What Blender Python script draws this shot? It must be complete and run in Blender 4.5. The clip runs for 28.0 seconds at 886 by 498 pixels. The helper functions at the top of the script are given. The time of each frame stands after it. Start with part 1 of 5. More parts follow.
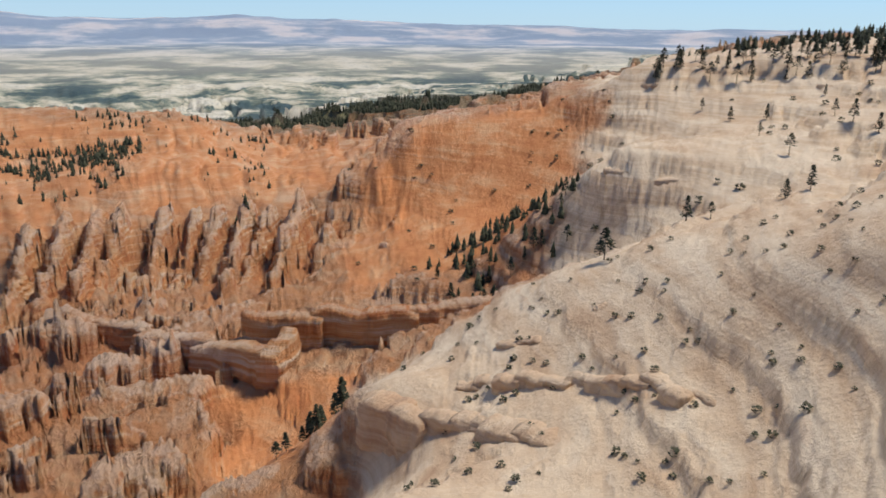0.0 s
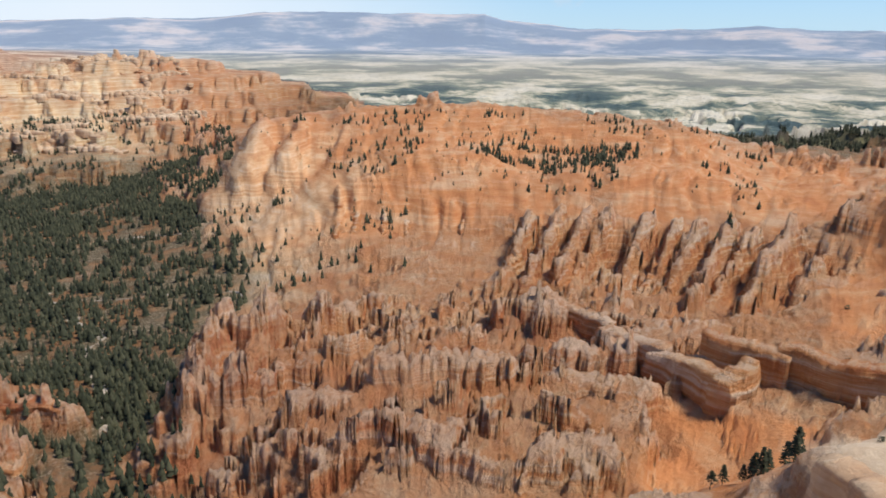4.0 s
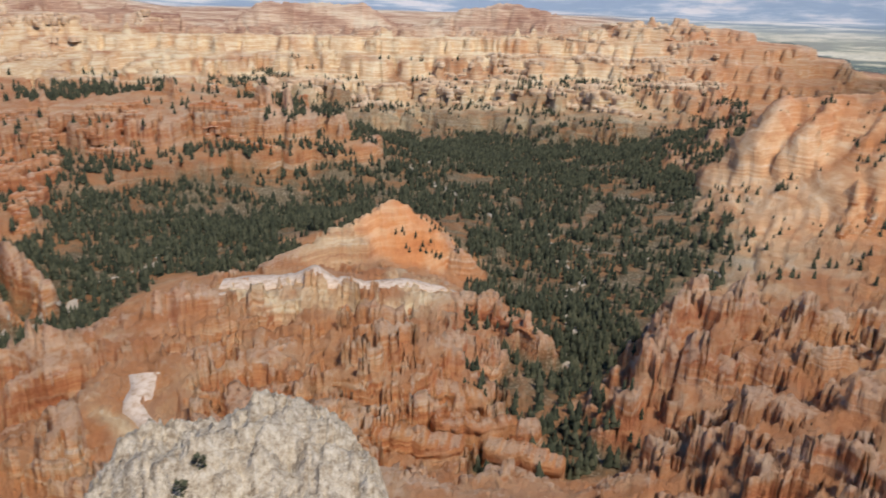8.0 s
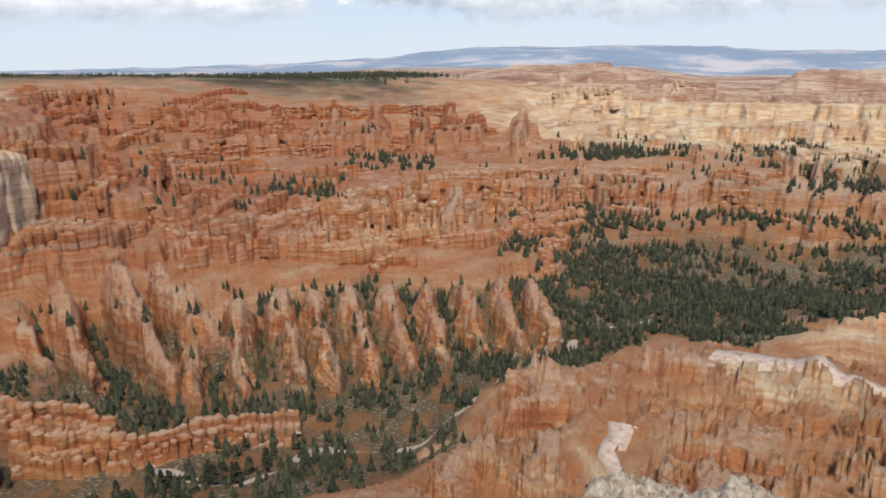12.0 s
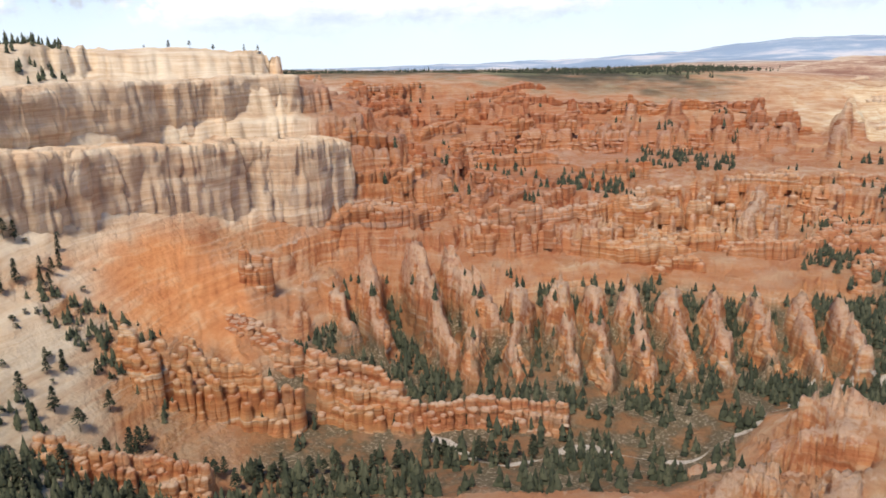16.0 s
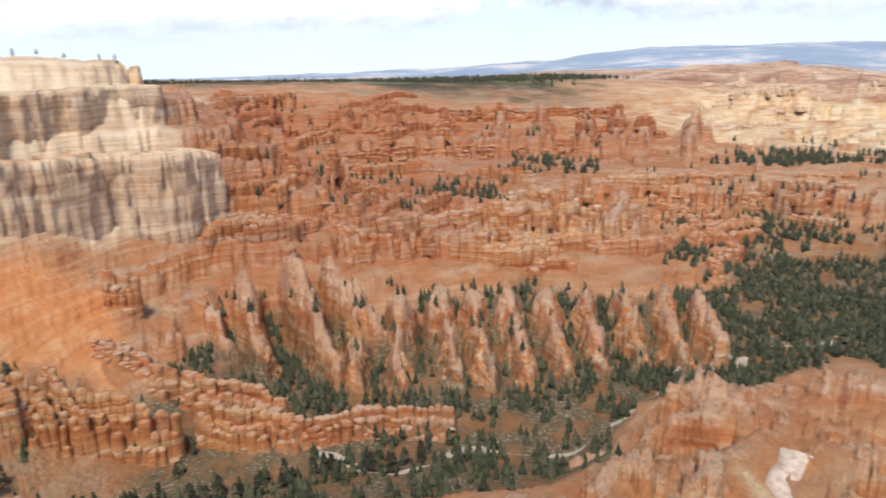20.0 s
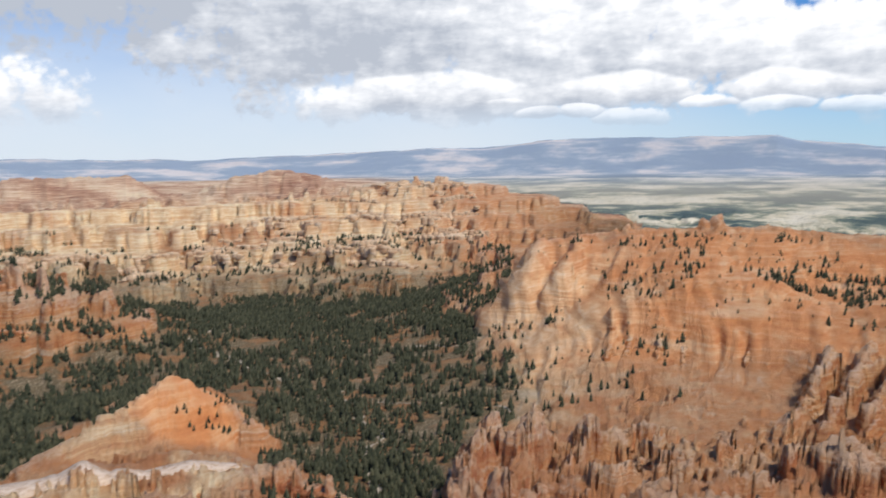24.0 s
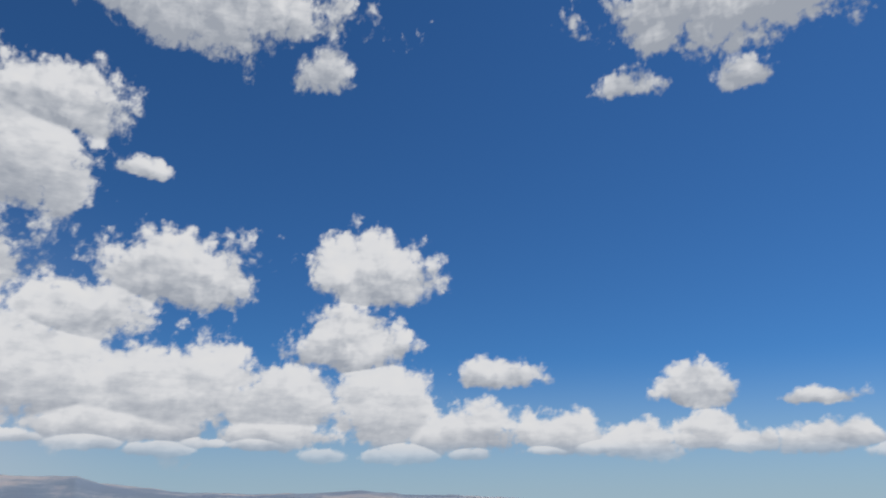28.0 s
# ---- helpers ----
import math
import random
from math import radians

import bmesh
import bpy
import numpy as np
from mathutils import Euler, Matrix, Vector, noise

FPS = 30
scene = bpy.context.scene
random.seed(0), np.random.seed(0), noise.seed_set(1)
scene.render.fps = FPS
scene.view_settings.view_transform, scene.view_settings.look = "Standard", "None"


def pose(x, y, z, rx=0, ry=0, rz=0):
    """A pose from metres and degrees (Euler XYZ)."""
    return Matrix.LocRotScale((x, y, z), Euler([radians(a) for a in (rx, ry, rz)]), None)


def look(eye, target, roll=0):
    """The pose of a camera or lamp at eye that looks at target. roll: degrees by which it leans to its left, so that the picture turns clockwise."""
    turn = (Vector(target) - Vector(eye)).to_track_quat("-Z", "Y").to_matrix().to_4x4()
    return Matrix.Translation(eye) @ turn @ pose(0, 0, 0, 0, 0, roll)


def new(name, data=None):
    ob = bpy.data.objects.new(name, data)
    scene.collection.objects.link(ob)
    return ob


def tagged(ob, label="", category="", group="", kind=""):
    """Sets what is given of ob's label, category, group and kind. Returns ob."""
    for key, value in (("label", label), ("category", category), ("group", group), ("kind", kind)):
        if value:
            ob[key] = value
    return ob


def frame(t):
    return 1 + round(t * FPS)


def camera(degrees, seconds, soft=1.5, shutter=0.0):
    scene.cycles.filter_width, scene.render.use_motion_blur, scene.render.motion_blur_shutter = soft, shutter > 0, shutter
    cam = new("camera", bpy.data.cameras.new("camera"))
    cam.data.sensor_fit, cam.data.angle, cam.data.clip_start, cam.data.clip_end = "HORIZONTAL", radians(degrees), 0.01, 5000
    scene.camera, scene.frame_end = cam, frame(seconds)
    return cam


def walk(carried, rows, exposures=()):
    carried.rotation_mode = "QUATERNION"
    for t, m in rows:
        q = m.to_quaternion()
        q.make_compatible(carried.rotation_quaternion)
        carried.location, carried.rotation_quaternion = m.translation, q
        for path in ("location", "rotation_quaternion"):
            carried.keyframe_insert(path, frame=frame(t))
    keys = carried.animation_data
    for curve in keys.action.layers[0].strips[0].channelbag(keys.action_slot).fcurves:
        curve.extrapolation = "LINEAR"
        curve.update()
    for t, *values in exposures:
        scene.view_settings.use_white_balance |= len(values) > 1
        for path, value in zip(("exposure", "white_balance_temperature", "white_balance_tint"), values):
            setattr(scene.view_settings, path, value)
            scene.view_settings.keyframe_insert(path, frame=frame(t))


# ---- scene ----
# A pan from a canyon viewpoint: azimuth in degrees clockwise from +y, elevation in degrees, distances in metres.
EYE = 215.0          # height of the eye above the creek
cam = camera(62.2, 28.0, soft=1.6, shutter=0.3)
TURNS = [
    (0.0, 79.44, -16.89, 0.38),
    (0.5, 75.53, -16.98, 0.19),
    (1.0, 71.2, -16.99, -0.07),
    (1.5, 65.96, -15.85, 0.05),
    (2.0, 61.02, -15.31, -0.86),
    (2.5, 55.61, -15.68, 0.04),
    (3.0, 49.16, -16.35, 0.09),
    (3.5, 45.77, -16.42, 0.44),
    (5.5, 28.07, -16.03, -0.18),
    (6.0, 23.95, -15.91, -0.27),
    (6.5, 19.29, -16.07, -0.14),
    (7.0, 14.92, -16.8, 0.19),
    (7.5, 10.7, -17.82, 1.24),
    (8.0, 3.94, -19.24, 1.5),
    (8.5, -3.52, -19.89, 0.76),
    (9.0, -9.49, -18.61, -0.02),
    (9.5, -12.4, -17.9, -0.55),
    (10.0, -16.82, -17.31, 0.49),
    (10.5, -22.67, -16.07, -0.36),
    (11.0, -29.53, -14.88, 0.1),
    (11.5, -32.82, -15.11, 0.69),
    (12.0, -35.41, -14.46, -0.65),
    (12.5, -40.4, -15.26, -1.02),
    (14.5, -45.39, -14.3, -0.57),
    (15.0, -49.2, -14.98, -0.34),
    (15.5, -53.93, -14.65, -1.04),
    (16.0, -57.93, -14.44, -1.46),
    (16.5, -62.14, -14.0, -1.31),
    (17.0, -68.23, -12.99, -1.48),
    (17.5, -74.96, -12.16, -0.71),
    (18.0, -78.56, -11.83, 0.57),
    (18.5, -71.99, -12.73, 0.58),
    (19.0, -62.46, -13.24, -0.98),
    (19.5, -54.97, -14.12, -1.3),
    (20.0, -48.22, -14.03, -1.57),
    (20.5, -36.45, -15.22, -0.8),
    (21.0, -26.49, -16.5, -0.5),
    (21.5, -19.57, -16.69, -0.97),
    (22.0, -11.98, -15.26, -1.31),
    (22.5, -0.16, -14.75, -1.93),
    (24.5, 28.97, -4.16, -0.01),
    (25.0, 39.71, -3.17, 0.53),
    (25.5, 45.51, -0.92, 0.07),
    (26.0, 50.22, 1.5, 0.86),
    (26.5, 53.41, 5.47, 0.06),
    (27.0, 58.49, 9.67, 0.25),
    (27.5, 64.9, 14.59, 0.82),
    (28.0, 70.36, 18.96, 0.44),
]


def aim(t, yaw, pitch, roll):
    a, e = radians(yaw), radians(pitch)
    eye = Vector((0.25 * math.sin(a), 0.25 * math.cos(a), EYE))
    way = Vector((math.sin(a) * math.cos(e), math.cos(a) * math.cos(e), math.sin(e)))
    return (t, look(eye, eye + way * 10, roll))


walk(cam, [aim(*row) for row in TURNS],
     exposures=[(0, -0.1), (3, 0.0), (8, -0.05), (11, -0.2), (13.5, 0.0), (16, 0.2), (21, 0.2), (22.5, 0.0), (25.0, -0.3), (26.0, -0.5), (27.0, -0.68), (28.0, -0.78)])

# ---- sun and sky ----
SUN_AZ, SUN_EL = 140.0, 58.0
sun = new("sun", bpy.data.lights.new("sun", "SUN"))
sun.data.energy, sun.data.angle, sun.data.color = 3.9, radians(14.0), (1.0, 0.93, 0.83)
a, e = radians(SUN_AZ), radians(SUN_EL)
sun.matrix_world = look((math.sin(a) * math.cos(e) * 900, math.cos(a) * math.cos(e) * 900, math.sin(e) * 900 + EYE), (0, 0, EYE))


class Graph:
    """Short calls for a node tree."""

    def __init__(self, tree):
        self.tree = tree
        tree.nodes.clear()

    def node(self, kind, ins=(), **props):
        n = self.tree.nodes.new(kind)
        for k, v in props.items():
            if k == "operation":
                n.operation = v
            elif k == "blend_type":
                n.blend_type = v
            elif k == "data_type":
                n.data_type = v
            elif k == "clamp":
                n.clamp = v
            elif k == "attribute_name":
                n.attribute_name = v
            elif k == "noise_dimensions":
                n.noise_dimensions = v
            elif k == "feature":
                n.feature = v
        for key, v in (ins.items() if isinstance(ins, dict) else enumerate(ins)):
            if v is None:
                continue
            if isinstance(v, bpy.types.NodeSocket):
                self.tree.links.new(v, n.inputs[key])
            else:
                n.inputs[key].default_value = v
        return n

    def math(self, op, *ins, clamp=False):
        n = self.node("ShaderNodeMath", ins, operation=op)
        n.use_clamp = clamp
        return n.outputs[0]

    def vec(self, op, *ins):
        n = self.node("ShaderNodeVectorMath", ins, operation=op)
        return n.outputs["Value"] if op in ("LENGTH", "DOT_PRODUCT", "DISTANCE") else n.outputs[0]

    def noise(self, vector, scale, detail=4.0, rough=0.55):
        return self.node("ShaderNodeTexNoise", {"Vector": vector, "Scale": scale, "Detail": detail, "Roughness": rough}).outputs["Fac"]

    def step(self, value, lo, hi):
        n = self.node("ShaderNodeMapRange", {"Value": value, "From Min": lo, "From Max": hi})
        n.interpolation_type = "SMOOTHSTEP"
        return n.outputs[0]

    def mix(self, fac, a, b, blend="MIX"):
        n = self.tree.nodes.new("ShaderNodeMix")
        n.data_type, n.blend_type = "RGBA", blend
        for key, v in ((0, fac), (6, a), (7, b)):
            if isinstance(v, bpy.types.NodeSocket):
                self.tree.links.new(v, n.inputs[key])
            else:
                n.inputs[key].default_value = (*v, 1.0) if isinstance(v, tuple) and len(v) == 3 else v
        return n.outputs[2]

    def ramp(self, value, stops):
        n = self.tree.nodes.new("ShaderNodeValToRGB")
        els = n.color_ramp.elements
        while len(els) < len(stops):
            els.new(0.5)
        for el, (pos, col) in zip(els, stops):
            el.position, el.color = pos, (*col, 1.0)
        self.tree.links.new(value, n.inputs[0])
        return n.outputs[0]


world = bpy.data.worlds.new("sky")
scene.world = world
world.use_nodes = True
g = Graph(world.node_tree)
sky = g.node("ShaderNodeTexSky")
sky.sky_type, sky.sun_disc = "NISHITA", False
sky.sun_elevation, sky.sun_rotation, sky.altitude = radians(SUN_EL), radians(SUN_AZ), 2500
sky.ozone_density, sky.dust_density, sky.air_density = 2.0, 0.6, 1.0
ray = g.node("ShaderNodeTexCoord").outputs["Generated"]
axes = g.node("ShaderNodeSeparateXYZ", [ray])
az = g.math("MULTIPLY", g.math("ARCTAN2", axes.outputs[0], axes.outputs[1]), 57.2958)
el = g.math("MULTIPLY", g.math("ARCSINE", axes.outputs[2]), 57.2958)
plan = g.node("ShaderNodeCombineXYZ", [az, el, 0.0]).outputs[0]
warp = g.vec("ADD", plan, g.vec("MULTIPLY", g.node("ShaderNodeTexNoise", {"Vector": plan, "Scale": 0.5, "Detail": 3.0}).outputs["Color"], (1.6, 1.6, 0.0)))


def puffs(place_):
    """Cauliflower heads of a cumulus, about 0 to 1."""
    total = None
    for scale, share in ((0.26, 0.54), (0.70, 0.30), (1.9, 0.16)):
        cell = g.node("ShaderNodeTexVoronoi", {"Vector": place_, "Scale": scale, "Smoothness": 0.35}, feature="SMOOTH_F1").outputs["Distance"]
        one = g.math("MULTIPLY", g.math("SUBTRACT", 1.0, cell), share)
        total = one if total is None else g.math("ADD", total, one)
    return total


fluff = g.math("ADD", g.math("MULTIPLY", puffs(warp), 0.8), g.math("MULTIPLY", g.noise(plan, 0.22, 7.0, 0.6), 0.4))

# cumulus: azimuth, elevation, half width and half height of each puff, in degrees
PUFFS = [(50, 15.4, 8.0, 4.6), (44, 12.0, 7.0, 4.0), (64.6, 16.4, 6.6, 4.6), (62.6, 11.2, 6.6, 4.2), (75, 9.0, 4.8, 1.9),
         (89.3, 7.8, 3.7, 2.4), (97.0, 7.0, 3.5, 1.1), (46, 23, 2.8, 1.3), (39, 26, 7.0, 4.4), (49, 35, 16, 5.8),
         (60, 32.0, 3.4, 3.6), (97, 35, 15, 6.4), (86, 30.5, 3.4, 2.0), (95.5, 29.8, 3.0, 1.9)]
BANK = [(40, 7.5, 9, 6.0), (50, 6.5, 9, 6.5), (58, 6.0, 7, 4.2), (66, 6.0, 6, 4.2), (14, 9, 18, 9), (30, 8, 14, 8), (72, 4.8, 6, 3.0), (79, 4.6, 5, 2.6),
        (85, 4.0, 4, 2.0), (90, 4.4, 3.4, 1.8), (97, 4.0, 3.4, 1.6), (104, 3.4, 4, 1.4), (28, 17, 13, 13), (14, 20, 16, 14), (37, 22, 7, 7),
        (-6, 15, 22, 14), (-40, 10, 26, 11), (-75, 8.5, 26, 9.5), (-104, 9, 22, 11), (20, 4.6, 14, 3.4), (-62, 4.0, 24, 3.6), (-20, 4.4, 18, 3.8), (-100, 4.5, 16, 3.4),
        (34, 5.0, 9, 2.6), (47, 4.8, 8, 2.4), (58, 4.6, 7, 2.2)]
# small heads along the foot of the bank, thinning out to the east
heads = random.Random(23)
for k in range(20):
    a_h = 24 + 4.1 * k + heads.uniform(-1.5, 1.5)
    BANK.append((a_h, 3.4 + heads.uniform(-0.7, 0.9), heads.uniform(1.8, 3.6), heads.uniform(0.7, 1.3)))


def cover(lobes):
    """How deep inside a cloud, and how high in it."""
    best = up_ = None
    for x, y, w, h in lobes:
        dx = g.math("MULTIPLY", g.math("SUBTRACT", az, x), 1.0 / w)
        rise = g.math("MULTIPLY", g.math("SUBTRACT", el, y), 1.0 / h)
        dy = g.math("MAXIMUM", rise, g.math("MULTIPLY", rise, -1.7))
        one = g.math("SUBTRACT", 1.0, g.math("SQRT", g.math("ADD", g.math("MULTIPLY", dx, dx), g.math("MULTIPLY", dy, dy))))
        if best is None:
            best, up_ = one, rise
        else:
            pick = g.step(g.math("SUBTRACT", one, best), -0.12, 0.12)
            up_ = g.math("ADD", up_, g.math("MULTIPLY", pick, g.math("SUBTRACT", rise, up_)))
            best = g.math("MAXIMUM", best, one)
    return best, up_


puff_in, puff_up = cover(PUFFS)
bank_in, bank_up = cover(BANK)
bank_in = g.math("ADD", bank_in, 0.12)
solid = g.math("MAXIMUM", puff_in, bank_in)
which = g.step(g.math("SUBTRACT", bank_in, puff_in), -0.1, 0.1)
rise = g.math("ADD", puff_up, g.math("MULTIPLY", which, g.math("SUBTRACT", bank_up, puff_up)))
edge = g.math("ADD", solid, g.math("MULTIPLY", g.math("SUBTRACT", fluff, 0.66), 1.5))
wisp = g.math("MULTIPLY", g.math("SUBTRACT", g.noise(plan, 1.1, 7.0, 0.62), 0.5), 0.8)
mask = g.step(g.math("ADD", edge, wisp), 0.0, 0.34)
above = g.math("ADD", g.math("MULTIPLY", puffs(g.vec("ADD", warp, (0.5, 1.2, 0.0))), 0.8), g.math("MULTIPLY", g.noise(plan, 0.22, 7.0, 0.6), 0.4))
lit = g.math("MULTIPLY", g.math("SUBTRACT", fluff, above), g.math("SUBTRACT", 0.72, g.math("MULTIPLY", which, 0.34)))
grey = g.noise(g.vec("MULTIPLY", plan, (0.5, 1.0, 1.0)), 0.16, 4.0, 0.5)
tone = g.math("ADD", g.math("ADD", g.math("ADD", 0.20, lit), g.math("MULTIPLY", grey, 0.42)), g.math("MULTIPLY", g.step(rise, -0.6, 0.45), 0.36))
tone = g.math("SUBTRACT", tone, g.math("MULTIPLY", g.step(el, 20.0, 32.0), 0.14))
tone = g.math("SUBTRACT", tone, g.math("MULTIPLY", g.math("MULTIPLY", g.step(az, 40.0, 16.0), g.step(el, 4.5, 11.0)), 0.20))
tone = g.math("ADD", tone, g.math("MULTIPLY", g.math("SUBTRACT", g.noise(g.vec("MULTIPLY", plan, (0.6, 1.6, 1.0)), 0.55, 5.0, 0.6), 0.5), 0.55))
cloud = g.ramp(tone, [(0.40, (0.46, 0.50, 0.57)), (0.58, (0.68, 0.71, 0.76)), (0.76, (0.95, 0.96, 0.98)), (0.95, (1.0, 1.0, 1.0))])
cloud = g.mix(1.0, cloud, (1.04, 1.04, 1.05), "MULTIPLY")
haze = g.step(el, 11.0, -1.5)
veil = g.step(az, 52.0, 20.0)
blue = g.mix(1.0, sky.outputs[0], (0.037, 0.080, 0.120), "MULTIPLY")
blue = g.mix(g.math("MULTIPLY", haze, 0.85), blue, g.mix(veil, (0.50, 0.64, 0.76), (0.66, 0.73, 0.82)))
blue = g.mix(g.math("MULTIPLY", g.math("MULTIPLY", veil, g.step(el, 22.0, 1.0)), g.math("ADD", 0.35, g.math("MULTIPLY", grey, 0.6))), blue, (0.72, 0.77, 0.84))
low = g.math("MULTIPLY", g.step(el, 0.2, 1.5), g.math("SUBTRACT", 1.0, g.math("MULTIPLY", g.step(el, 4.6, 2.0), 0.8)))
shown = g.mix(g.math("MULTIPLY", mask, low), blue, cloud)
g.node("ShaderNodeOutputWorld", [g.node("ShaderNodeBackground", [shown, 1.2]).outputs[0]])

# ---- noise and places ----
rng = np.random.default_rng(7)
PERM = np.random.default_rng(3).permutation(256)
PERM = np.concatenate([PERM, PERM])


def grain(x, y, seed=0):
    """Smooth value noise, 0 to 1."""
    xi, yi = np.floor(x).astype(np.int64), np.floor(y).astype(np.int64)
    fx, fy = x - xi, y - yi
    fx, fy = fx * fx * (3 - 2 * fx), fy * fy * (3 - 2 * fy)
    xi, yi = xi + seed * 17, yi + seed * 31

    def at(i, j):
        return PERM[PERM[i & 255] + (j & 255)] / 255.0
    top = at(xi, yi) * (1 - fx) + at(xi + 1, yi) * fx
    low_ = at(xi, yi + 1) * (1 - fx) + at(xi + 1, yi + 1) * fx
    return top * (1 - fy) + low_ * fy


def fractal(x, y, size, octaves=3, seed=0):
    total, weight, amp = 0.0, 0.0, 1.0
    for k in range(octaves):
        c, s = math.cos(k * 0.9), math.sin(k * 0.9)
        total = total + amp * grain((c * x - s * y) / size, (s * x + c * y) / size, seed + k)
        weight, amp, size = weight + amp, amp * 0.5, size * 0.47
    return total / weight


def billows(x, y, size, octaves=2, seed=0):
    """Rounded crests with sharp gullies between them, 0 to 1."""
    total, weight, amp = 0.0, 0.0, 1.0
    for k in range(octaves):
        total = total + amp * np.abs(2 * grain(x / size, y / size, seed + k) - 1)
        weight, amp, size = weight + amp, amp * 0.5, size * 0.45
    return total / weight


def smooth(v, lo, hi):
    q = np.clip((v - lo) / (hi - lo), 0, 1)
    return q * q * (3 - 2 * q)


def spot(azimuth, elevation, dist):
    """The place seen from the viewpoint at that azimuth, elevation and ground distance."""
    a = radians(azimuth)
    return (dist * math.sin(a), dist * math.cos(a), EYE + dist * math.tan(radians(elevation)))


# ---- the lie of the land: azimuth, elevation, distance ----
NEAR = [(-120, -2, 40), (-95, -40, 70), (-60, -48, 60), (-30, -50, 60), (0, -50, 60), (30, -50, 60), (60, -46, 60), (85, -44, 75),
        (100, -44, 65), (118, -40, 55), (-90, -33, 190), (-60, -36, 190), (-30, -41, 170), (0, -41, 170), (30, -40, 170), (55, -40, 160),
        (-115, -22, 150), (-115, -10, 300), (66, -38, 150), (75, -36, 140), (85, -33, 160), (92, -24, 205), (84, -27, 205), (105, -22, 185), (100, -21, 200), (114, -20, 165), (98, -29.5, 160), (109, -15, 200), (114, -27, 130), (100, -40, 110), (112, -38, 95)]
LEFT = [(-110, -0.6, 480), (-98, -0.7, 540), (-86, -0.3, 640), (-77, -0.4, 740), (-70.5, -0.5, 800), (-98, -3.3, 510), (-88, -3.6, 590), (-79, -4.2, 680),
        (-69, -4.8, 740), (-100, -8, 480), (-92, -8.4, 520), (-84, -9.4, 570), (-75, -10, 640), (-67, -11.2, 690), (-86, -16.5, 460),
        (-76, -14, 570), (-100, -14, 430), (-110, -0.5, 760), (-98, -0.9, 760), (-86, -0.7, 860), (-77, -0.6, 980), (-70, -1.2, 1040), (-102, -23, 310), (-94, -19, 390), (-90, -26.5, 350), (-80, -27.5, 390), (-72, -26.6, 420)]
CREEK = [(-62, -29.6, 380), (-50, -30.3, 365), (-38, -29.3, 385), (-27, -23, 500), (-15, -18, 665), (-4, -15.6, 790), (5.5, -15.4, 790), (10, -17.5, 690),
         (14.8, -19.2, 610), (14.5, -24, 470), (14.5, -29.3, 380), (17, -35, 290), (22, -19.5, 600), (20, -15, 800), (8, -13, 970), (-4, -11, 1240),
         (10, -11, 1220), (18, -10.9, 1220), (24, -9.0, 1350), (-10, -15, 830), (-20, -16.8, 720)]
FINS = [(-60, -21.5, 545), (-45, -22.3, 525), (-32, -21, 545), (-53, -24.5, 455), (-38, -24, 465), (-60, -14.2, 660), (-48, -14.5, 690), (-38, -14.8, 700), (-28, -15, 720), (-54, -12, 760),
        (-44, -11.2, 860), (-35, -10.5, 930), (-27, -12.0, 880), (-58, -8.5, 1000), (-48, -8, 1100), (-38, -7.6, 1180), (-30, -7.6, 1200), (-20, -7.4, 1250),
        (-56, -5, 1350), (-46, -5, 1450), (-36, -5, 1550), (-64, -2.0, 1500), (-57, -1.7, 1600), (-46, -2.3, 1700), (-37, -2.3, 1850), (-30, -2.4, 2000)]
RIDGE = [(-34, -8.8, 1000), (-23, -8.7, 990), (-14, -8.4, 980), (-8, -8.6, 960), (-4.4, -11.6, 920), (-1.2, -14.6, 850), (-17, -12.3, 860), (-14, -7.3, 1300),
         (-4, -9, 1400), (8, -8.0, 1500), (18, -7.2, 1600), (-25, -4.8, 1800), (-10, -5, 1900), (5, -5, 1900), (15, -4.6, 1950), (-15, -3.4, 2500),
         (0, -3.2, 2500), (12, -3.0, 2400), (22, -2.0, 2250), (28, -4.2, 2100), (31, -5.6, 2000), (25, -6.5, 1750)]
SPINE = [(0, -17.7, 570), (-5, -19.8, 545), (-10, -21.0, 515), (6, -21.0, 540), (9, -23.2, 480), (-13, -21.2, 455), (-4, -22.2, 440), (5, -22.4, 440),
         (-20, -23.4, 430), (-27, -25.5, 405), (-30, -27.5, 370), (-20, -28.5, 330), (-8, -28.5, 340), (4, -28, 350), (10, -28.5, 360), (-25, -33, 270),
         (-10, -34, 270), (5, -34.5, 270), (11, -35, 280)]
BUTTE = [(28.5, -6.7, 1080), (36, -5.8, 1080), (43.5, -5.7, 1050), (52, -6.4, 1030), (60, -6.9, 1000), (65, -9.0, 980), (28, -10.5, 950), (24.5, -9.6, 1250),
         (34, -9.6, 860), (41.5, -9.3, 800), (49, -10.4, 780), (58, -9.5, 760), (50, -9.6, 880), (66, -10.9, 760), (71, -11.2, 740), (41, -15.8, 640),
         (33.5, -16, 640), (30, -19.5, 560), (25.5, -23.5, 450), (27, -19, 600), (50, -15.5, 600), (60, -15.8, 590), (70, -15.6, 590)]
FIELD = [(22, -27, 350), (30, -23.5, 410), (38, -21, 460), (47, -20.8, 450), (56, -21.5, 420), (66, -21, 420), (30, -30, 290), (40, -30, 270),
         (50, -28, 290), (58, -27, 310), (68, -26.2, 310), (62, -33, 250), (70, -29.5, 265), (78, -21.5, 370), (83, -20.8, 370), (78, -16, 470),
         (86, -14, 480), (77, -7.6, 640), (83, -6.4, 660), (89, -5.2, 680), (76, -10.6, 610), (72, -35, 190), (57, -33.5, 230)]
